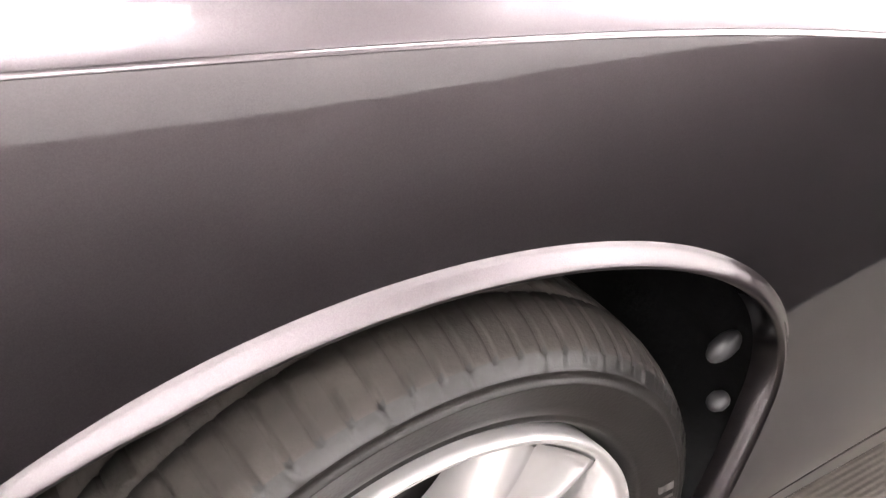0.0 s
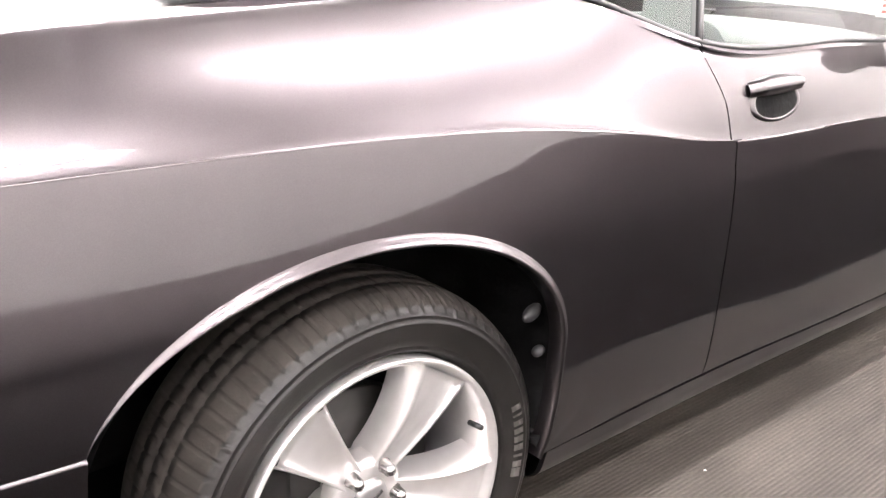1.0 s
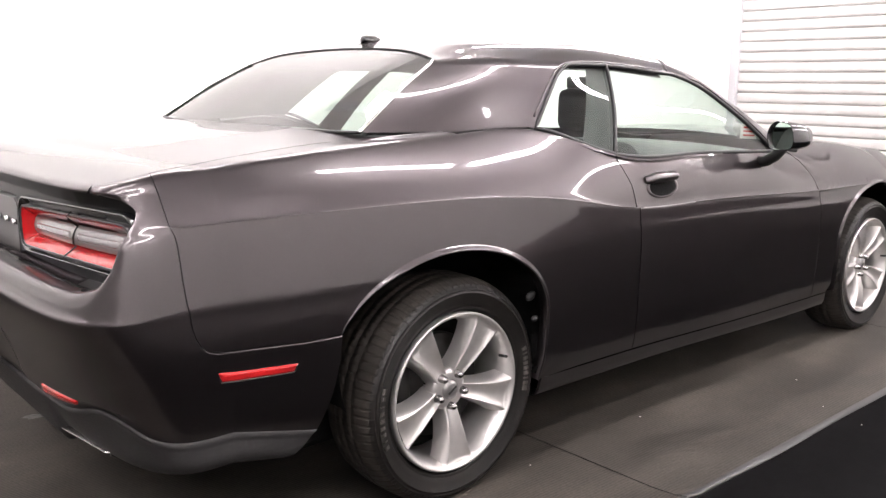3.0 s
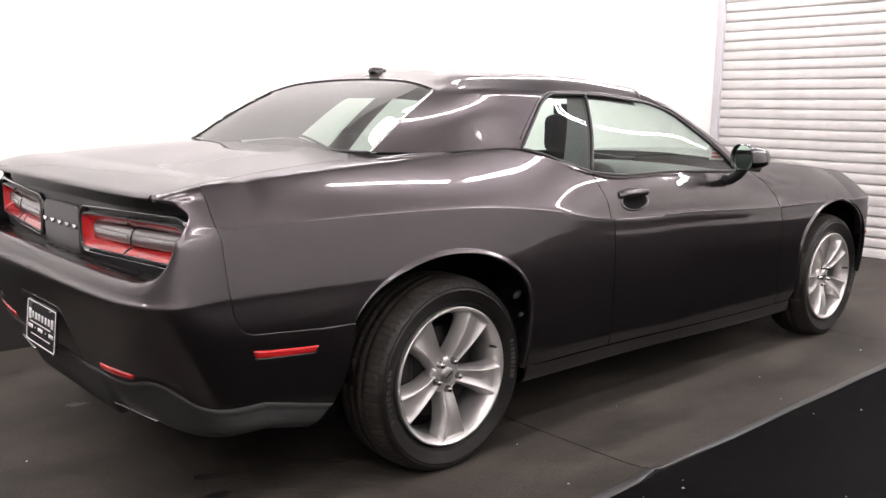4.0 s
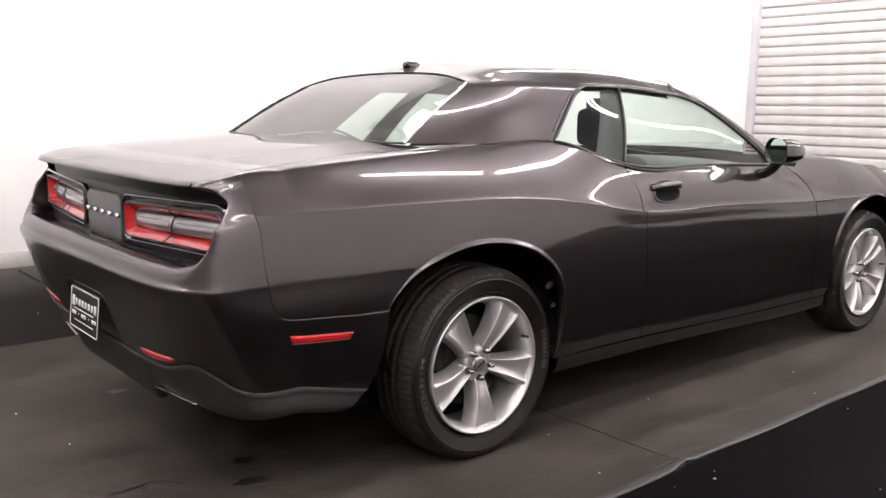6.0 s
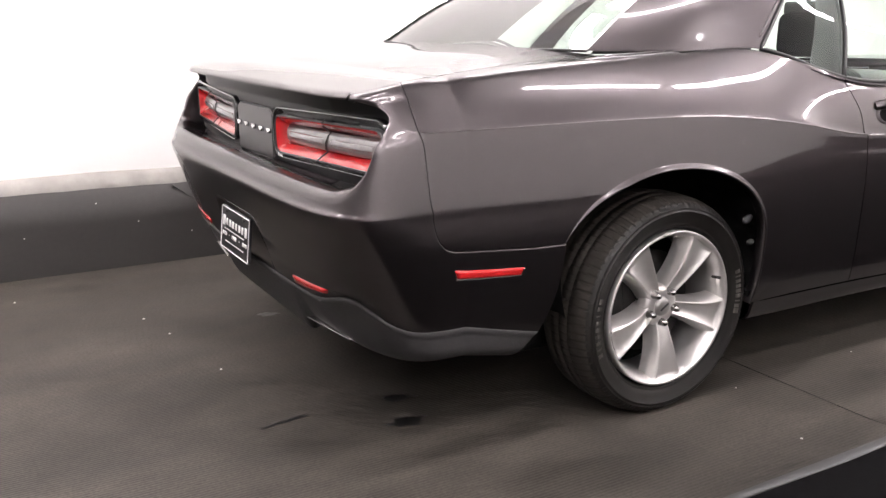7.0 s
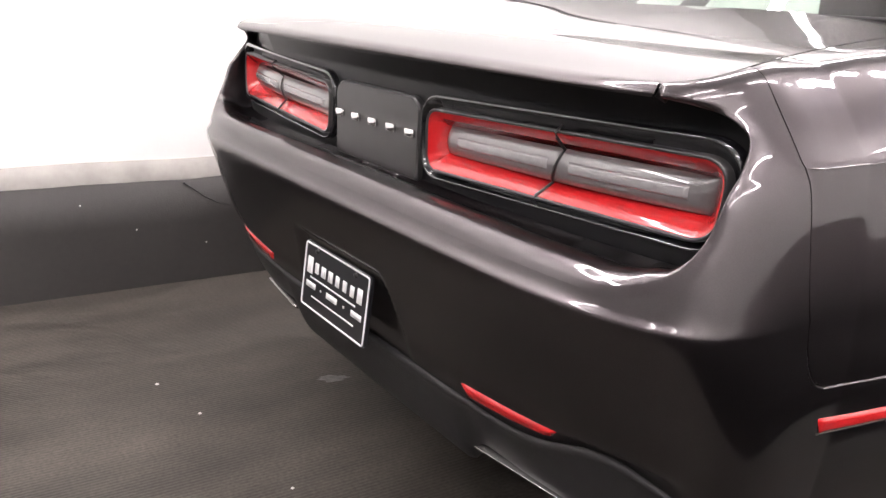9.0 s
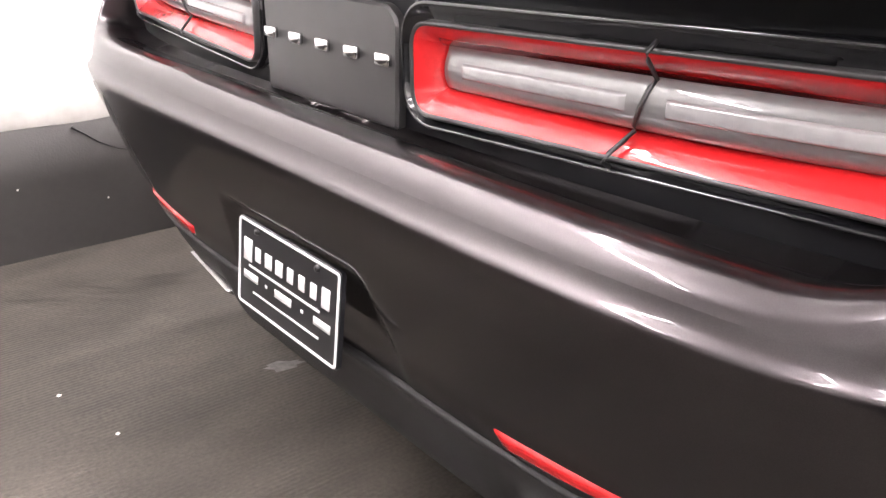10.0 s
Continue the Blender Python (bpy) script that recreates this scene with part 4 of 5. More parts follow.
    # raised sidewall marks: plain blocks where the maker's lettering is
    for start in (166, 350):
        for i, w in enumerate((3.4, 2.4, 1.0, 2.4, 2.4, 2.2, 2.2, 1.0, 2.4)):
            bm = bmesh.new()
            a = start + i * (4.2 if start == 166 else 3.3)
            g = []
            for rr, yy in ((0.289, -0.0066), (0.307, -0.0090)):
                g.append([(rr * math.cos(radians(a - w / 2 + q * w / 3)), yy, rr * math.sin(radians(a - w / 2 + q * w / 3))) for q in range(4)])
            g = np.array(g)
            sheet(bm, np.stack([g[0] + np.array([0, 0.004, 0]), g[0], g[1], g[1] + np.array([0, 0.004, 0])]), False)
            bmesh.ops.recalc_face_normals(bm, faces=bm.faces)
            made["sidewall_mark_%d_%d" % (start, i)] = (bm, TYRE_MARK)
    return made


WHEEL_Y, HUB_Z = 0.934, 0.352
first_wheel = new("wheel")
first_wheel.parent = car
first_wheel["label"] = "silver five-spoke alloy wheel with a black tyre"
for name, (bm, m) in wheel_mesh_parts().items():
    if name in ("spoke", "lug_nut"):
        bmesh.ops.recalc_face_normals(bm, faces=bm.faces)
        first = part(name, bm, m, first_wheel)
        for k in range(5):
            a = -87 + 72 * k
            ob = first if k == 0 else new(name, first.data)
            ob.parent = first_wheel
            if name == "spoke":
                ob.matrix_basis = pose(0, 0.004, 0, 0, 90 - a, 0)
            else:
                ob.matrix_basis = pose(0.053 * math.cos(radians(a)), DISH, 0.053 * math.sin(radians(a)))
    else:
        ob = part("sidewall_mark" if name.startswith("sidewall") else name, bm, m, first_wheel, mats=[TYRE, TREAD] if name == "tyre" else None)
        if name == "valve":
            ob.matrix_basis = pose(0.212 * math.cos(radians(20)), 0.0, 0.212 * math.sin(radians(20)))
        if name == "cap_badge":
            ob.matrix_basis = pose(0, 0, 0, 0, -32, 0)
first_wheel.matrix_basis = pose(0, -WHEEL_Y, HUB_Z)
for m in (pose(2.951, -WHEEL_Y + 0.004, HUB_Z, 0, 14, 0), pose(0, WHEEL_Y, HUB_Z, 0, 30, 180), pose(2.951, WHEEL_Y, HUB_Z, 0, 60, 180)):
    copy_thing(first_wheel, m)


# ---- tail: lights, badge bars, plate, reflectors, tips ----
def loop_sheet(bm, loops, s, mat=0, fill=False):
    """Joins closed loops of (y, z) at depths measured from the tail panel; s mirrors."""
    rings = [[(panel_x(y) + d, y * s, z) for y, z in loop] for loop, d in loops]
    vs = sheet(bm, rings, closed=True, mat=mat)
    if fill:
        bm.faces.new(vs[-1])


LAMP = outline([(-0.212, 0.832, 0.03), (-0.846, 0.848, 0.036), (-0.856, 0.956, 0.040), (-0.208, 0.938, 0.03)], 10)


def z_range(loop, y):
    """The lowest and highest z of a closed loop of (y, z) at y."""
    zs = []
    for (y0, z0), (y1, z1) in zip(loop, list(loop[1:]) + [loop[0]]):
        if min(y0, y1) <= y <= max(y0, y1) and abs(y1 - y0) > 1e-9:
            zs.append(z0 + (z1 - z0) * (y - y0) / (y1 - y0))
    return min(zs), max(zs)


def grown(d, up=0.0):
    return [(float(p[0]), float(p[1]) + up) for p in scaled(LAMP, d)]


for s in (1, -1):
    lamp = new("tail_light")
    lamp.parent = car
    lamp["label"] = "red ring tail light with a smoked grey centre"
    pieces = (("bezel", GLOSS_BLACK, [(grown(0.026, 0.006), 0.016), (grown(0.0255, 0.006), -0.002), (grown(0.022, 0.005), -0.006), (grown(0.0185, 0.004), -0.003), (grown(0.012, 0.002), 0.010), (grown(0.006), 0.010)]),
              ("rim", SATIN, [(grown(0.0065), 0.012), (grown(0.006), -0.004), (grown(0.003), -0.007), (grown(0.0), -0.003)]),
              ("red_lens", RED_LENS, [(grown(0.001), -0.003), (grown(-0.003), -0.001), (grown(-0.026), 0.026), (grown(-0.027), 0.034)]))
    for name, m, loops in pieces:
        bm = bmesh.new()
        loop_sheet(bm, loops, s)
        bmesh.ops.recalc_face_normals(bm, faces=bm.faces)
        part(name, bm, m, lamp)
    inner = grown(-0.0255)
    ya, yb = min(p[0] for p in inner) + 0.002, max(p[0] for p in inner) - 0.002
    for name, m, q0, q1, lift, y0, y1 in (("grey_lens", GREY_LENS_DARK, 0.0, 1.0, 0.0, ya, yb), ("light_bar", GREY_LENS, 0.36, 0.70, 0.0035, -0.79, -0.572), ("light_bar", GREY_LENS, 0.36, 0.70, 0.0035, -0.525, -0.28)):
        bm = bmesh.new()
        cols = []
        for y in np.linspace(y0, y1, 60):
            lo, hi = z_range(inner, y)
            col = []
            for q in np.linspace(q0, q1, 15):
                e = 1.0
                if lift:
                    e = min((q - q0) * 30, (q1 - q) * 30, (y - y0) * 400, (y1 - y) * 400, 1.0)
                tip = min(1.0, (y - ya) / 0.03, (yb - y) / 0.012)
                d = 0.033 - 0.017 * math.sqrt(max(math.sin(math.pi * q), 0) * max(tip, 0)) - lift * max(e, -0.4)
                col.append((panel_x(y) + d, y * s, lo + (hi - lo) * q))
            cols.append(col)
        sheet(bm, np.array(cols))
        bmesh.ops.recalc_face_normals(bm, faces=bm.faces)
        part(name, bm, m, lamp, "pale grey lens strip" if lift else "")
    bm = bmesh.new()
    lo, hi = z_range(grown(0.0), -0.54)
    pts = [(-0.562, hi + 0.014, 0.008), (-0.561, hi + 0.004, -0.005), (-0.560, hi - 0.004, 0.0), (-0.553, hi - 0.026, 0.026), (-0.550, hi - 0.034, 0.020), (-0.545, (lo + hi) / 2, 0.014), (-0.537, lo + 0.034, 0.018), (-0.533, lo + 0.026, 0.026), (-0.523, lo + 0.004, 0.0), (-0.521, lo - 0.004, -0.005), (-0.519, lo - 0.012, 0.008)]
    tube(bm, [(panel_x(y) + d - 0.0005, y * s, z) for y, z, d in pts], 0.0026, 6)
    part("split_line", bm, RUBBER_TRIM, lamp)

bm = bmesh.new()
o = outline([(-0.172, 0.795, 0.01), (0.172, 0.795, 0.01), (0.176, 0.94, 0.02), (0.150, 0.956, 0.01), (-0.150, 0.956, 0.01), (-0.176, 0.94, 0.02)], 5)
loop_sheet(bm, [(o, 0.014), (o, 0.001), (scaled(o, -0.004), -0.003)], 1, fill=True)
bmesh.ops.recalc_face_normals(bm, faces=bm.faces)
part("badge_panel", bm, SATIN, car, "satin dark grey panel with chrome blocks", smooth=False)
for k in range(5):
    bm = bmesh.new()
    y = 0.149 - 0.0745 * k
    box(bm, panel_x(0) - 0.011, panel_x(0) - 0.002, y - 0.016, y + 0.016, 0.878, 0.895, 0.003)
    part("badge_block", bm, CHROME, car, "small chrome badge block")

def lens(name, corners, lift, material, label="", n=(24, 8), side=0, parent=None):
    """A shallow lens lying on the body; corners (u, z): bottom rear, bottom front, top front, top rear."""
    a, b, c, d = (np.array(p) for p in corners)
    nu, nv = n
    rows = []
    for j in range(nv):
        v = j / (nv - 1)
        row = []
        for i in range(nu):
            u = i / (nu - 1)
            q = (1 - v) * ((1 - u) * a + u * b) + v * ((1 - u) * d + u * c)
            edge = min(u * 12, (1 - u) * 12, v * 4, (1 - v) * 4, 1.0)
            row.append(on_skin(q[0], q[1], -0.002 + (lift + 0.002) * math.sqrt(max(edge, 0))))
        rows.append(row)
    bm = bmesh.new()
    g = np.array(rows)
    sheet(bm, mirrored(g) if side else g, bool(side))
    bmesh.ops.recalc_face_normals(bm, faces=bm.faces)
    return part(name, bm, material, parent or car, label)


def rear_u(y):
    us = np.linspace(XC, XC - LC, 400)
    return float(np.interp(-y, [column(u)[3][1] for u in us], us))


for side in (0, 1):
    lens("side_marker", [(u_at_x(-0.787), 0.566), (-0.585, 0.553), (-0.573, 0.576), (u_at_x(-0.797), 0.596)], 0.005, RED_LENS, "red side marker lens", side=side)
    lens("marker_rim", [(u_at_x(-0.791), 0.5615), (-0.581, 0.5485), (-0.568, 0.574), (u_at_x(-0.796), 0.590)], 0.002, CHROME, "bright rim round the side marker", side=side)
    lens("rear_reflector", [(rear_u(0.446), 0.464), (rear_u(0.668), 0.485), (rear_u(0.685), 0.507), (rear_u(0.424), 0.492)], 0.005, RED_LENS, "red bumper reflector", side=side)
    lens("front_marker", [(3.50, 0.555), (3.62, 0.555), (3.64, 0.585), (3.49, 0.585)], 0.004, ORANGE, "orange front side marker lens", side=side)
    # exhaust tip set into the valance
    s = -1 if side == 0 else 1
    bm = bmesh.new()
    o = outline([(-0.120, -0.017), (0.120, -0.017), (0.125, 0.015), (-0.125, 0.015)], 6, 0.010)
    rings = []
    for dx, grow in ((0.10, -0.002), (0.0, 0.0), (-0.004, -0.002), (-0.002, -0.005), (0.08, -0.006)):
        rings.append([(-0.974 + dx - z * 1.5 + abs(y) * 0.04 + (y * s) * 0.12, s * 0.535 + y, 0.330 + z) for y, z in scaled(o, grow)])
    sheet(bm, rings, closed=True)
    bmesh.ops.recalc_face_normals(bm, faces=bm.faces)
    tip_ob = part("exhaust_tip", bm, NUT, car, "flat chrome exhaust tip")
    # a black plate across the opening paints the dark of the tip's inside
    bm = bmesh.new()
    bm.faces.new([bm.verts.new((-0.966 - z * 1.5 + abs(y) * 0.04 + (y * s) * 0.12, s * 0.535 + y, 0.330 + z)) for y, z in scaled(o, -0.0055)])
    part("mouth_shade", bm, LINER, tip_ob, "black plate in the tip, standing in for its shaded inside", smooth=False)

plate = new("plate")
plate.parent = car
plate["label"] = "black dealer plate with a silver edge and white marks"
bm = bmesh.new()
o = outline([(-0.152, -0.076), (0.152, -0.076), (0.152, 0.076), (-0.152, 0.076)], 5, 0.012)
vs = sheet(bm, [[(d, y, z) for y, z in scaled(o, g)] for d, g in ((0.006, 0), (-0.001, 0), (-0.002, -0.002))], closed=True)
bm.faces.new(vs[-1])
bm.faces.new(vs[0][::-1])
bmesh.ops.recalc_face_normals(bm, faces=bm.faces)
part("plate_board", bm, PLATE_BLACK, plate, smooth=False)
bm = bmesh.new()
sheet(bm, [[(d, y, z) for y, z in scaled(o, g)] for d, g in ((-0.0015, -0.0025), (-0.004, -0.003), (-0.004, -0.0062), (-0.0015, -0.0067))], closed=True)
part("plate_edge", bm, WHITE_PRINT, plate, "thin white border")
for k, (w, h) in enumerate(((0.026, 0.038), (0.017, 0.024), (0.021, 0.024), (0.021, 0.024), (0.017, 0.024), (0.017, 0.024), (0.017, 0.024), (0.021, 0.032))):
    bm = bmesh.new()
    y = 0.119 - 0.0335 * k
    box(bm, -0.004, -0.0015, y - w / 2, y + w / 2, 0.024 - h / 2, 0.024 + h / 2, 0.001, segments=1)
    part("plate_mark", bm, WHITE_PRINT, plate)
for y0, y1, z0, z1 in ((-0.10, 0.115, -0.004, 0.0), (0.085, 0.132, -0.026, -0.013), (-0.02, 0.03, -0.026, -0.013), (-0.13, -0.085, -0.026, -0.013), (0.055, 0.061, -0.022, -0.017), (-0.055, -0.049, -0.022, -0.017)):
    bm = bmesh.new()
    box(bm, -0.003, -0.0015, y0, y1, z0, z1)
    part("plate_mark", bm, WHITE_PRINT, plate)
bm = bmesh.new()
box(bm, -0.003, -0.0015, -0.10, 0.10, -0.0455, -0.042)
part("plate_mark", bm, WHITE_PRINT, plate)
for y in (0.09, -0.09):
    bm = bmesh.new()
    lathe(bm, [(0.0005, -0.006), (0.005, -0.005), (0.0065, -0.001)], 10)
    bmesh.ops.rotate(bm, verts=bm.verts, cent=(0, 0, 0), matrix=Matrix.Rotation(radians(-90), 3, "Z"))
    bmesh.ops.translate(bm, verts=bm.verts, vec=(-0.001, y, 0.062))
    part("plate_screw", bm, SATIN, plate)
plate.matrix_basis = pose(-1.092, 0, 0.530, 0, 6, 0)

# ---- mirrors, handles, aerial, trim ----
for s in (-1, 1):
    mirror = new("door_mirror")
    mirror.parent = car
    mirror["label"] = "glossy black door mirror on a black stalk"
    bm = bmesh.new()
    rings = []
    for x, sc in ((0.0, 1.0), (-0.006, 0.98), (-0.002, 0.93), (0.012, 0.92)):
        rings.append([(x, y * sc, z * sc) for y, z in outline([(-0.086, -0.048), (0.075, -0.060), (0.092, 0.02), (0.05, 0.066), (-0.068, 0.058)], 6, 0.05)])
    back = []
    for x, sc in ((0.035, 1.0), (0.075, 0.9), (0.11, 0.68), (0.13, 0.40), (0.137, 0.08)):
        back.append([(x, y * sc, z * sc) for y, z in outline([(-0.086, -0.048), (0.075, -0.060), (0.092, 0.02), (0.05, 0.066), (-0.068, 0.058)], 6, 0.05)])
    sheet(bm, rings[::-1] + back, closed=True)
    bmesh.ops.recalc_face_normals(bm, faces=bm.faces)
    part("housing", bm, GLOSS_BLACK, mirror)
    bm = bmesh.new()
    bm.faces.new([bm.verts.new((0.008, y * 0.93, z * 0.93)) for y, z in outline([(-0.086, -0.048), (0.075, -0.060), (0.092, 0.02), (0.05, 0.066), (-0.068, 0.058)], 6, 0.05)])
    part("mirror_glass", bm, MIRROR, mirror, "mirror glass", smooth=False)
    bm = bmesh.new()
    tube(bm, [(0.045, 0.03, -0.04), (0.03, 0.07, -0.085), (0.02, 0.115, -0.11), (0.01, 0.15, -0.115)], [0.03, 0.032, 0.034, 0.036], 10, squash=0.7)
    part("stalk", bm, RUBBER_TRIM, mirror)
    mirror.matrix_basis = pose(1.715, s * 1.03, 1.077, 0, 0, -24 if s < 0 else 24)
    if s > 0:
        mirror.scale = (1, -1, 1)

for d, s in zip(doors, (0, 1)):
    # shallow ring; its black filling paints the shade of a deep hollow
    cup = []
    for grow, lift in ((1.12, 0.0005), (1.0, 0.005), (0.93, 0.0035), (0.75, 0.0030), (0.3, 0.0028), (0.01, 0.0028)):
        cup.append([on_skin(1.020 + 0.090 * grow * math.cos(a) * (1 - 0.1 * math.sin(a)), 0.917 + 0.040 * grow * math.sin(a), lift) for a in np.linspace(0, 2 * math.pi, 40, endpoint=False)])
    cup = np.array(cup)
    for name, rows, m in (("handle_rim", cup[:3], PAINT), ("handle_cup", cup[2:], LINER)):
        bm = bmesh.new()
        sheet(bm, mirrored(rows) if s else rows, closed=True)
        bmesh.ops.recalc_face_normals(bm, faces=bm.faces)
        part(name, bm, m, d, "flat black oval behind the handle, for its shaded hollow" if m is LINER else "")
    rows = []
    for dz, lift in ((-0.012, 0.008), (-0.010, 0.022), (0.002, 0.031), (0.016, 0.029), (0.026, 0.016), (0.030, 0.0)):
        rows.append([on_skin(x, 0.937 + dz * (0.65 + 0.35 * math.sin(math.pi * k / 23)) + 0.004 * (k / 23), lift * min(1.0, 2.4 * math.sin(math.pi * (k + 0.3) / 23.6) + 0.1)) for k, x in enumerate(np.linspace(0.918, 1.120, 24))])
    bm = bmesh.new()
    g = np.array(rows)
    sheet(bm, mirrored(g) if s else g, bool(s))
    bmesh.ops.recalc_face_normals(bm, faces=bm.faces)
    part("handle", bm, PAINT, d, "body coloured pull handle")

bm = bmesh.new()
rings = []
for z, sx, sy in ((0, 1, 1), (0.008, 0.96, 0.95), (0.018, 0.8, 0.78), (0.024, 0.5, 0.45), (0.026, 0.1, 0.1)):
    rings.append([(0.050 * sx * math.cos(a) + (0.01 - z * 0.5), 0.042 * sy * math.sin(a), z) for a in np.linspace(0, 2 * math.pi, 24, endpoint=False)])
sheet(bm, rings, closed=True)
bmesh.ops.translate(bm, verts=bm.verts, vec=(0.375, 0, 1.440))
part("aerial", bm, GLOSS_BLACK, car, "small black roof aerial")

# window surrounds in black rubber with a painted drip edge above
w_top = np.concatenate([roof_points([(q, 2.0) for q in np.linspace(2.22, 4.6, 40)]), curve(W_IN, 20)[1:]])
w_rear = np.concatenate([across(ROOF[2], np.linspace(0, 1.5, 12)), roof_points(round_corner(0.22, 0.48))])
w_base = np.concatenate([hermite(SA, ROOF[:, 0], np.linspace(2.0, 4.6, 40)), curve([(1.40, -0.893, 1.02), (1.7, -0.89, 1.008), (1.94, -0.882, 1.0)], 12)[1:]])
loop = np.concatenate([w_base[::-1], w_rear[1:-1], w_top])
pillar_line = roof_points([(3.0, r) for r in np.linspace(0, 2, 12)])
for side in (0, 1):
    bm = bmesh.new()
    g = loop + np.array([0, -0.001, 0])
    tube(bm, mirrored(g) if side else g, 0.0075, 8, squash=1.0)
    part("window_trim", bm, RUBBER_TRIM, car, "black rubber window surround")
    bm = bmesh.new()
    g = np.concatenate([roof_points([(1.93, r) for r in np.linspace(0.3, 1.45, 8)] + round_corner(0.29, 0.58) + [(q, 2.10) for q in np.linspace(2.3, 4.6, 20)]), w_top[44:] + np.array([0.004, 0.004, 0.016])])
    tube(bm, mirrored(g) if side else g, 0.004, 8)
    part("drip_rail", bm, PAINT, car)
    bm = bmesh.new()
    g = pillar_line + np.array([0, -0.001, 0])
    tube(bm, mirrored(g) if side else g, 0.008, 8, squash=1.0)
    part("pillar_trim", bm, RUBBER_TRIM, car)
g = across(ROOF[0], np.linspace(0, 2, 30)) + np.array([-0.003, 0.002, 0.001])
for h in (g, mirrored(g)):
    bm = bmesh.new()
    tube(bm, h, 0.005, 8)
    part("rear_glass_trim", bm, CHROME, car, "bright edge along the rear glass")
bm = bmesh.new()
tube(bm, rg_top[2:-2] + np.array([-0.003, 0, -0.002]), 0.0022, 6)
tube(bm, rg_bot + np.array([0.0, 0, 0.0]), 0.005, 6)
part("rear_glass_seal", bm, RUBBER_TRIM, car)

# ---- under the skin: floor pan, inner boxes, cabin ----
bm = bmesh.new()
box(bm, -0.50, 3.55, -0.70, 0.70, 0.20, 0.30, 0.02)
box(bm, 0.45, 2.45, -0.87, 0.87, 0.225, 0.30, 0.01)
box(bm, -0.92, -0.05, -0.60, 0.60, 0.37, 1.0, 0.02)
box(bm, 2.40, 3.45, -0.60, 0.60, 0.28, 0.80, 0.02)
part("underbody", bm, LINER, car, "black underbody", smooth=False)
for s in (-1, 1):
    bm = bmesh.new()
    g = np.array([[(x, s * y, z) for x in np.linspace(0.42, 2.2, 12)] for y, z in ((0.84, 0.30), (0.85, 0.6), (0.82, 0.80), (0.845, 0.95), (0.868, 1.0))])
    sheet(bm, g)
    part("door_lining", bm, CABIN, car, "black inner door panel")
bm = bmesh.new()
inner = roof_grid(0.15, 4.5, 2.05, 5, 30, 16) - np.array([0, -0.01, 0.025])
sheet(bm, inner)
sheet(bm, mirrored(inner), True)
part("headliner", bm, HEADLINER, car, "dark grey headliner")
for a, b, n, d in ((0.1, 1.95, 20, (0, -0.025, 0.01)), (2.66, 3.10, 9, (0, -0.03, 0.0))):
    inner = roof_grid(a, b, 0.0, 2.1, n, 16) - np.array(d)
    for side in (0, 1):
        bm = bmesh.new()
        sheet(bm, mirrored(inner) if side else inner, bool(side))
        part("pillar_lining", bm, CABIN, car, "dark inner pillar trim")
bm = bmesh.new()
shelf = np.array([[(x, y, 1.105 - 0.02 * (x + 0.2)) for y in np.linspace(-0.66, 0.66, 10)] for x in np.linspace(-0.2, 0.28, 6)])
sheet(bm, shelf)
part("parcel_shelf", bm, CABIN, car, "black shelf under the rear glass")


def seat(x, y, w, top, rest=True):
    """A bucket seat: cushion, leaning back with side bolsters, headrest."""
    s = new("seat")
    s.parent = car
    s["label"] = "black cloth seat"
    bm = bmesh.new()
    box(bm, x, x + 0.52, y - w, y + w, 0.42, 0.60, 0.06, segments=3)
    part("cushion", bm, CLOTH, s)
    bm = bmesh.new()
    box(bm, -0.07, 0.07, -w, w, 0, top - 0.60, 0.055, segments=3)
    for v in bm.verts:
        v.co.x += abs(v.co.y / w) ** 3 * 0.05
        v.co.y *= 1 - 0.25 * max(v.co.z / (top - 0.6) - 0.5, 0)
        v.co = Vector((v.co.x + x + 0.02 - v.co.z * 0.38, v.co.y + y, v.co.z + 0.58))
    part("backrest", bm, CLOTH, s)
    if rest:
        bm = bmesh.new()
        box(bm, -0.045, 0.045, -0.13, 0.13, 0, 0.18, 0.04, segments=3)
        bmesh.ops.translate(bm, verts=bm.verts, vec=(x + 0.02 - (top - 0.6) * 0.36, y, top + 0.015))
        part("headrest", bm, CLOTH, s)


seat(1.38, -0.38, 0.25, 1.07)
seat(1.34, 0.38, 0.25, 1.07)
seat(0.48, -0.33, 0.28, 0.98, False)
seat(0.48, 0.33, 0.28, 0.98, False)
bm = bmesh.new()
dash = np.array([[(x, y, z - 0.04 * abs(y / 0.8) ** 2) for y in np.linspace(-0.80, 0.80, 24)] for x, z in ((1.78, 0.55), (1.76, 0.85), (1.80, 0.94), (1.9, 0.985), (2.1, 0.995), (2.3, 0.99))])
sheet(bm, dash)
part("dashboard", bm, CABIN, car, "black dashboard")
bm = bmesh.new()
tube(bm, [(1.58 + 0.07 * math.sin(a), 0.38 + 0.185 * math.cos(a), 0.90 + 0.17 * math.sin(a)) for a in np.linspace(0, 2 * math.pi, 32, endpoint=False)], 0.016, 8, closed=True)
tube(bm, [(1.585, 0.20, 0.90), (1.60, 0.38, 0.89), (1.585, 0.56, 0.90)], 0.02, 8)
tube(bm, [(1.6, 0.38, 0.9), (1.8, 0.38, 0.84)], 0.03, 8)
part("steering_wheel", bm, CABIN, car, "black steering wheel")
bm = bmesh.new()
box(bm, 1.69, 1.72, -0.12, 0.12, 1.26, 1.32, 0.012)
tube(bm, [(1.71, 0, 1.31), (1.73, 0, 1.36)], 0.01, 6)
part("rear_view_mirror", bm, CABIN, car, "black rear-view mirror")
bm = bmesh.new()
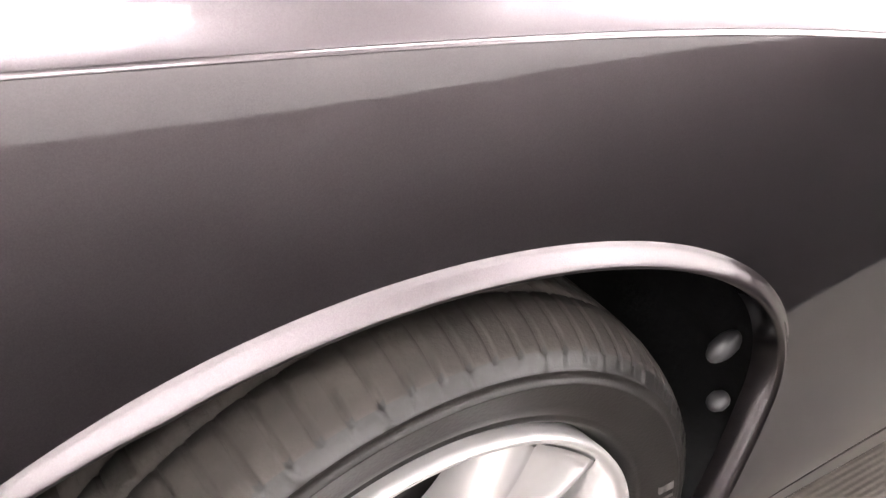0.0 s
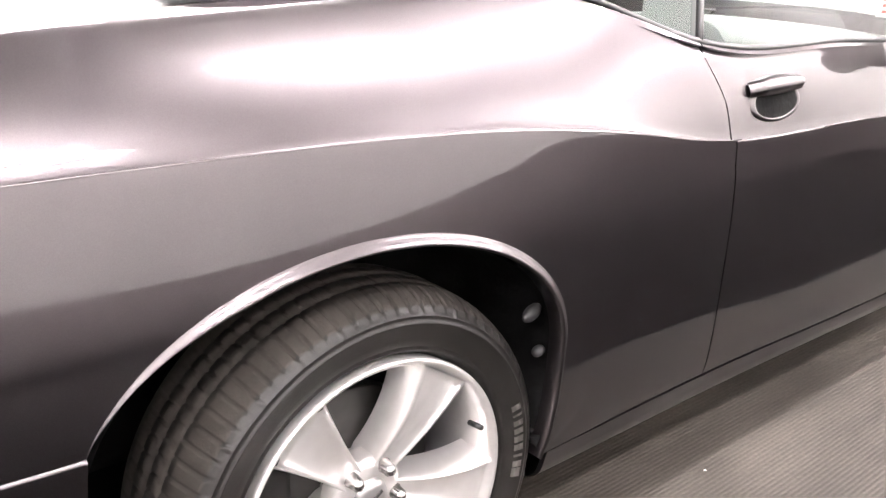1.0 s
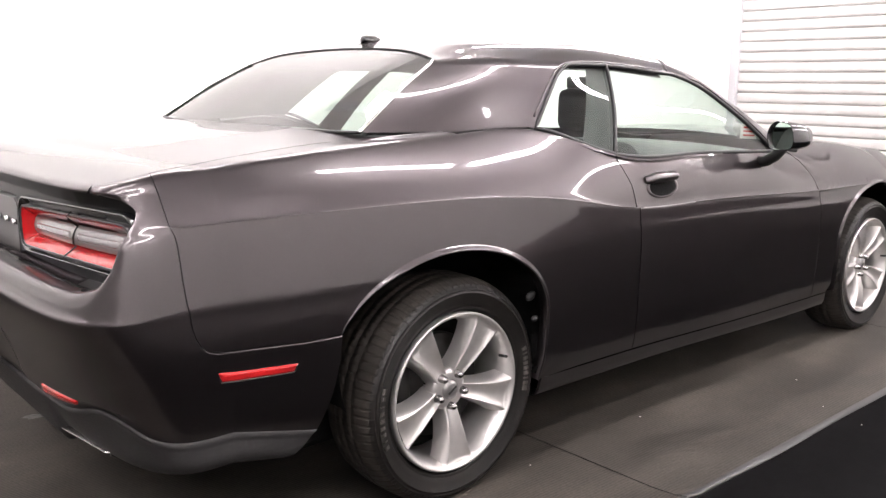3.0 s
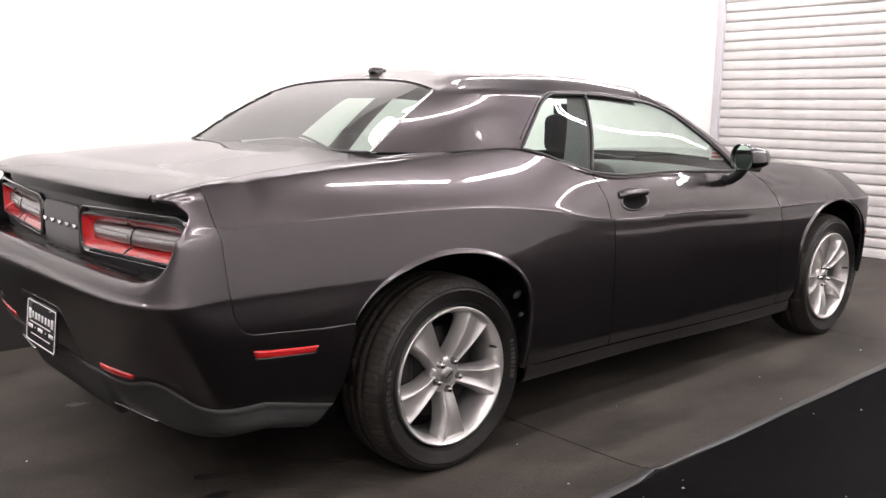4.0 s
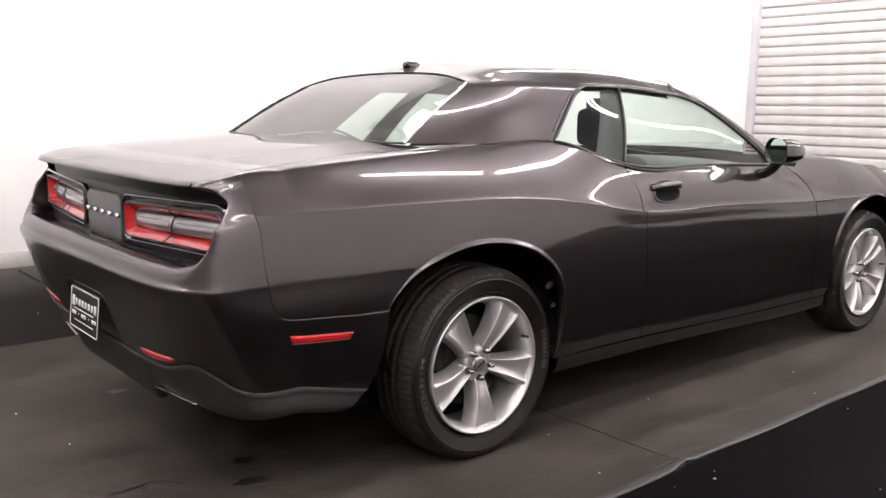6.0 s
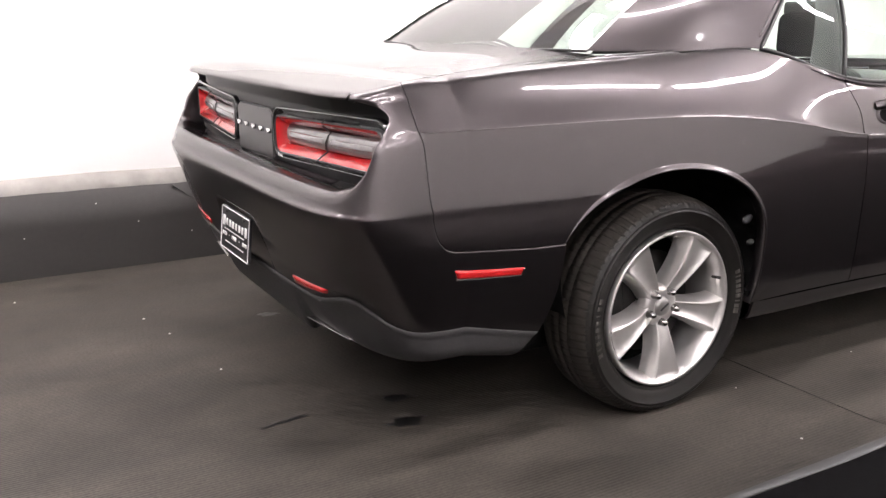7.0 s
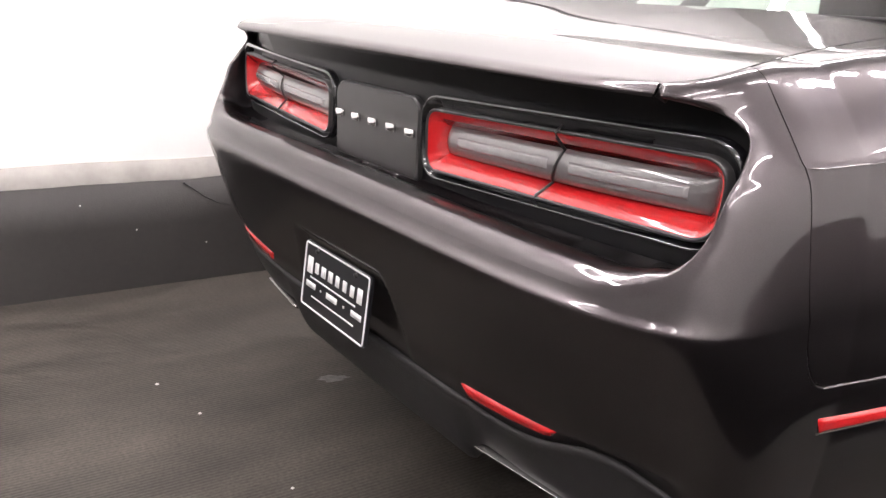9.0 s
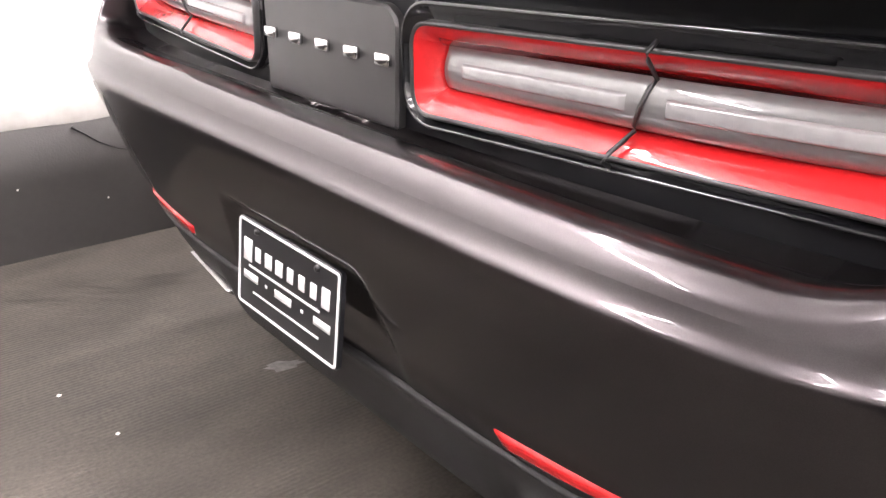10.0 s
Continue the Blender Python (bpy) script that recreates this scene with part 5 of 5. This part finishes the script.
box(bm, 2.045, 2.048, -0.735, -0.655, 1.04, 1.105)
part("windshield_sticker", bm, PAPER, car, "white paper sticker with red print", smooth=False)
bm = bmesh.new()
for z in (1.052, 1.070, 1.088):
    box(bm, 2.0415, 2.0445, -0.728, -0.672, z, z + 0.008)
part("sticker_print", bm, RED_PRINT, car, smooth=False)



# ---- room ----
def slab(name, x0, x1, y0, y1, z0, z1, m, label="", category="", kind="structure", bevel=0.0):
    bm = bmesh.new()
    box(bm, x0, x1, y0, y1, z0, z1, bevel)
    return tagged(part(name, bm, m, None, smooth=False), label, category or name.split("_")[0], kind=kind)


X0, X1, Y0, Y1, H = -8.0, 5.95, -3.95, 1.70, 3.3
slab("floor", X0 - 0.2, X1 + 0.4, Y0 - 0.2, Y1 + 0.2, -0.2, 0.0, FLOOR_DARK, "smooth black floor")
slab("wall_left", X0 - 0.2, X1 + 0.4, Y1, Y1 + 0.2, 0.0, H, WHITE_WALL, "plain white painted wall")
slab("wall_right", X0 - 0.2, X1 + 0.4, Y0 - 0.2, Y0, 0.0, H, WHITE_WALL, "plain white painted wall")
# unseen back wall, its distance and white set for what the bumper reflects
slab("wall_back", X0 - 0.2, X0, Y0, Y1, 0.0, H, WHITE_WALL, "plain white painted wall")
slab("wall_front", X1 + 0.25, X1 + 0.4, Y0, Y1, 0.0, H, WHITE_WALL, "plain white painted wall")
slab("ceiling", X0 - 0.2, X1 + 0.4, Y0 - 0.2, Y1 + 0.2, H, H + 0.15, CEILING, "grey ceiling")
for name, x0, x1, y0, y1 in (("skirting_right", X0, X1, Y0, Y0 + 0.012), ("skirting_back", X0, X0 + 0.012, Y0 + 0.012, Y1 - 0.02)):
    slab(name, x0, x1, y0, y1, 0.0, 0.40, WALL_MAT, "black rubber matting turned up the wall", "matting")


def mat_sheet(name, x0, x1, y0, y1, label, lifted=None):
    """A rubber mat a few millimetres thick with slightly uneven edges."""
    nx, ny = int((x1 - x0) / 0.08) + 2, 40
    top = []
    bands = [(y0, 0.0020), (y0 + 0.004, 0.0058), (y0 + 0.018, 0.0072), (y0 + 0.026, 0.0100)] + [(y, 0.0078) for y in np.linspace(y0 + 0.05, y1, ny - 4)]
    for y, thickness in bands:
        row = []
        for x in np.linspace(x0, x1, nx):
            z = thickness + 0.001 * noise.noise((x * 1.3, y * 1.3, 0))
            yy = y + (0.008 * noise.noise((x * 2.2, 4.0, 1)) if y == y0 else 0)
            if lifted:
                d = math.hypot(x - lifted[0], y - lifted[1])
                z += 0.022 * max(0.0, 1 - d / 0.11) ** 2
            row.append((x, yy, z))
        top.append(row)
    bm = bmesh.new()
    g = np.array(top)
    sheet(bm, g)
    # edge band coloured darker in place of a thicker edge's shaded face
    for f in bm.faces:
        if f.calc_center_median().y < y0 + 0.024:
            f.material_index = 1
    rim = np.concatenate([g[0], g[1:, -1], g[-1, ::-1][1:], g[1:-1, 0][::-1]])
    low = rim.copy()
    low[:, 2] = 0.0
    sheet(bm, np.stack([low, rim]), closed=True, mat=1)
    bmesh.ops.recalc_face_normals(bm, faces=bm.faces)
    return tagged(part(name, bm, MAT, None, mats=[MAT, RUBBER_TRIM]), label, "floor mat")


SEAM_X, EDGE_Y = 0.522, -1.438
mat_sheet("floor_mat", X0 + 0.02, SEAM_X - 0.002, EDGE_Y, Y1 - 0.018, "ribbed black rubber floor mat under the car's tail", (SEAM_X, EDGE_Y))
mat_sheet("floor_mat", SEAM_X + 0.004, 3.06, EDGE_Y + 0.006, Y1 - 0.018, "ribbed black rubber floor mat under the cabin", (SEAM_X, EDGE_Y))
mat_sheet("floor_mat", 3.066, X1 - 0.02, EDGE_Y, Y1 - 0.018, "ribbed black rubber floor mat under the nose")


def strip(name, x0, x1, y, z0, z1, wave, m, label, depth=0.012):
    """Matting fixed upright to the wall, with a wavy top edge."""
    xs = np.linspace(x0, x1, int((x1 - x0) / 0.05) + 2)
    top = [z1 + wave * noise.noise((x * 1.7, z1 * 9, 2)) + wave * 0.5 * noise.noise((x * 5.1, z1 * 9, 7)) for x in xs]
    bm = bmesh.new()
    sheet(bm, [[(x, y - depth - 0.004 * (1 - q), z0 + (t - z0) * q) for x, t in zip(xs, top)] for q in (0, 0.3, 0.6, 1.0)] + [[(x, y, t) for x, t in zip(xs, top)]])
    return tagged(part(name, bm, m, None), label, "matting", kind="structure")


strip("wall_mat", X0, -0.42, Y1 - 0.008, 0.0, 0.420, 0.008, WALL_MAT, "black rubber matting turned up the wall")
strip("wall_mat", -0.415, X1, Y1 - 0.008, 0.0, 0.395, 0.008, WALL_MAT, "black rubber matting turned up the wall")
strip("wall_backing", X0, X1, Y1, 0.30, 0.497, 0.005, GREY_STRIP, "pale grey backing strip above the matting", depth=0.006)

# roller shutter across the front of the bay
slat_pitch, rows_n = 0.0935, 36
shutter = tagged(new("shutter"), "pale grey ribbed roller shutter door, closed and dented", "roller shutter", kind="structure")
prof = [(0.0, 0.0), (-0.007, 0.002), (-0.012, 0.006), (-0.0145, 0.016), (-0.016, 0.040), (-0.0145, 0.066), (-0.011, 0.076), (-0.004, 0.080), (0.012, 0.0825), (0.012, 0.0905), (0.0, slat_pitch)]
SHUT_Y = -2.1
ysl = np.linspace(SHUT_Y, Y1 - 0.075, 36)


def slat_mesh(dent):
    bm = bmesh.new()
    g = np.array([[(x + dent * 0.02 * noise.noise((y * 1.1, 3, dent)), y, z + dent * 0.016 * noise.noise((y * 1.6, dent, 8)) * math.sin(math.pi * z / slat_pitch)) for y in ysl] for x, z in prof])
    sheet(bm, g, True)
    me = bpy.data.meshes.new("slat")
    bm.to_mesh(me)
    bm.free()
    me.materials.append(SHUTTER)
    me.polygons.foreach_set("use_smooth", [True] * len(me.polygons))
    return me


plain, bent, worse = slat_mesh(0.12), slat_mesh(0.9), slat_mesh(2.0)
for k in range(rows_n):
    ob = new("slat", worse if k in (24, 25) else bent if k % 7 == 3 or k in (23, 26) else plain)
    ob.parent = shutter
    ob.matrix_basis = pose(X1 + 0.02, 0, k * slat_pitch)
bm = bmesh.new()
box(bm, X1 - 0.035, X1 + 0.06, Y1 - 0.075, Y1 - 0.002, 0.0, H, 0.004)
tagged(part("door_frame", bm, FRAME_GREY, None, smooth=False), "grey steel guide rail of the shutter", "frame", kind="structure")
bm = bmesh.new()
box(bm, X1 - 0.01, X1 + 0.03, SHUT_Y, Y1 - 0.076, 0.006, 0.035, 0.004)
part("bottom_bar", bm, SHUTTER, shutter, smooth=False)

# unseen wall and skirting, added to even out reflections along the car's flank
slab("wall_front_side", X1 - 0.03, X1 + 0.25, Y0, SHUT_Y, 0.0, H, WHITE_WALL, "unseen white wall beside the shutter, added to shape reflections", "wall")
slab("skirting_front", X1 - 0.042, X1 - 0.03, Y0 + 0.012, SHUT_Y, 0.0, 0.40, WALL_MAT, "black rubber matting turned up the wall", "matting")

# ceiling: beams and strip lights, part of the lamps added as fill
for x in (-4.6, -2.2, 0.2, 2.6, 5.0):
    slab("ceiling_beam", x - 0.05, x + 0.05, Y0, Y1, H - 0.16, H, FRAME_GREY, "grey steel ceiling beam", "beam")


def strip_light():
    lamp = tagged(new("strip_light"), "white fluorescent strip light under the ceiling, in rows partly added as fill", "ceiling light", "strip lights")
    bm = bmesh.new()
    box(bm, -0.62, 0.62, -0.03, 0.03, 0.055, 0.10, 0.006)
    part("casing", bm, FIXTURE, lamp, smooth=False)
    bm = bmesh.new()
    for y in (-0.035, 0.035):
        tube(bm, [(-0.59, y, 0.025), (0.59, y, 0.025)], 0.019, 10)
    part("lamp_tube", bm, TUBE, lamp)
    for x in (-0.5, 0.5):
        bm = bmesh.new()
        tube(bm, [(x, 0, 0.10), (x, 0, 0.28)], 0.006, 6)
        part("hanger", bm, FIXTURE, lamp)
    return lamp


LIGHT_Z = H - 0.28
first_light = strip_light()
# row y=-3.0 and the x=5.27 lamps are unseen, added to brighten walls and shutter
spots = [(x, y) for y in (-3.0, -1.43, 0.95) for x in (-4.27, -2.89, -1.51, -0.13, 1.25, 2.63, 4.01, 5.27) if (x, y) not in ((-0.13, -1.43), (1.25, -3.0))]
first_light.matrix_basis = pose(spots[0][0], spots[0][1], LIGHT_Z)
for x, y in spots[1:]:
    copy_thing(first_light, pose(x, y, LIGHT_Z))

# lint, stains and scuffs on the mats
rng = random.Random(4)
bm = bmesh.new()
flecks = [(2.76, -1.221), (1.649, -1.334), (1.877, -1.107), (0.991, -0.916), (0.341, -0.933), (0.565, -1.527), (0.344, -1.517), (0.879, -1.964), (0.51, -1.564), (-1.213, 0.572), (-1.266, 0.805), (-1.879, 0.409)]
flecks += [(rng.uniform(-3, 3), rng.uniform(-2.4, 1.6)) for _ in range(16)]
for x, y in flecks:
    s = rng.uniform(0.0025, 0.006)
    z = 0.009 if y > EDGE_Y else 0.002
    pts = [bm.verts.new((x + s * rng.uniform(0.6, 1.3) * math.cos(a), y + s * rng.uniform(0.6, 1.3) * math.sin(a), z)) for a in np.linspace(0, 2 * math.pi, 7)[:-1]]
    top = bm.verts.new((x, y, z + s * 0.8))
    for i in range(6):
        bm.faces.new((pts[i - 1], pts[i], top))
for x, z in ((-1.284, 0.348), (-1.091, 0.238), (-0.826, 0.159), (-1.62, 0.21), (-1.9, 0.33)):
    s = rng.uniform(0.002, 0.004)
    y = Y1 - 0.0215 - 0.003
    ring = [bm.verts.new((x + s * rng.uniform(0.6, 1.4) * math.cos(a), y, z + s * rng.uniform(0.6, 1.4) * math.sin(a))) for a in np.linspace(0, 2 * math.pi, 7)[:-1]]
    top = bm.verts.new((x, y - s, z))
    for i in range(6):
        bm.faces.new((ring[i - 1], ring[i], top))
tagged(part("lint", bm, LINT, None, smooth=False), "scattered pale lint flecks on the mats", "lint", kind="stuff")


def stain(name, x, y, lx, ly, turn, m, label, seed, lobes=22):
    r = random.Random(seed)
    bm = bmesh.new()
    c, s = math.cos(radians(turn)), math.sin(radians(turn))
    ring = []
    for k in range(lobes):
        a = 2 * math.pi * k / lobes
        q = r.uniform(0.55, 1.15)
        px, py = lx * q * math.cos(a), ly * q * math.sin(a)
        ring.append(bm.verts.new((x + c * px - s * py, y + s * px + c * py, 0.0092)))
    bm.faces.new(ring)
    return tagged(part(name, bm, m, None, smooth=False), label, "stain")


def streak(name, a, b, width, m, label, seed):
    """A stain stretched from a to b."""
    turn = math.degrees(math.atan2(b[1] - a[1], b[0] - a[0]))
    return stain(name, (a[0] + b[0]) / 2, (a[1] + b[1]) / 2, math.hypot(b[0] - a[0], b[1] - a[1]) / 2 * 1.1, width, turn, m, label, seed)


streak("stain", (-1.172, -0.418), (-0.996, -0.394), 0.010, WET, "thin dark streak on the mat", 3)
streak("stain", (-0.83, -0.588), (-0.688, -0.603), 0.034, WET, "dark damp stain on the mat", 1)
streak("stain", (-0.756, -0.405), (-0.649, -0.445), 0.026, WET, "dark damp stain on the mat", 2)
streak("scuff", (-0.846, 0.62), (-0.735, 0.597), 0.024, SCUFF, "pale grey scuff on the mat", 4)
bm = bmesh.new()
tube(bm, [(-0.906, Y1 - 0.0205, 0.405), (-0.87, Y1 - 0.0205, 0.378), (-0.83, Y1 - 0.021, 0.345), (-0.78, Y1 - 0.021, 0.318), (-0.73, Y1 - 0.021, 0.300)], [0.006, 0.0022, 0.0018, 0.0014, 0.0008], 6)
tagged(part("tear", bm, WET, None), "thin dark tear in the rubber on the wall", "tear")
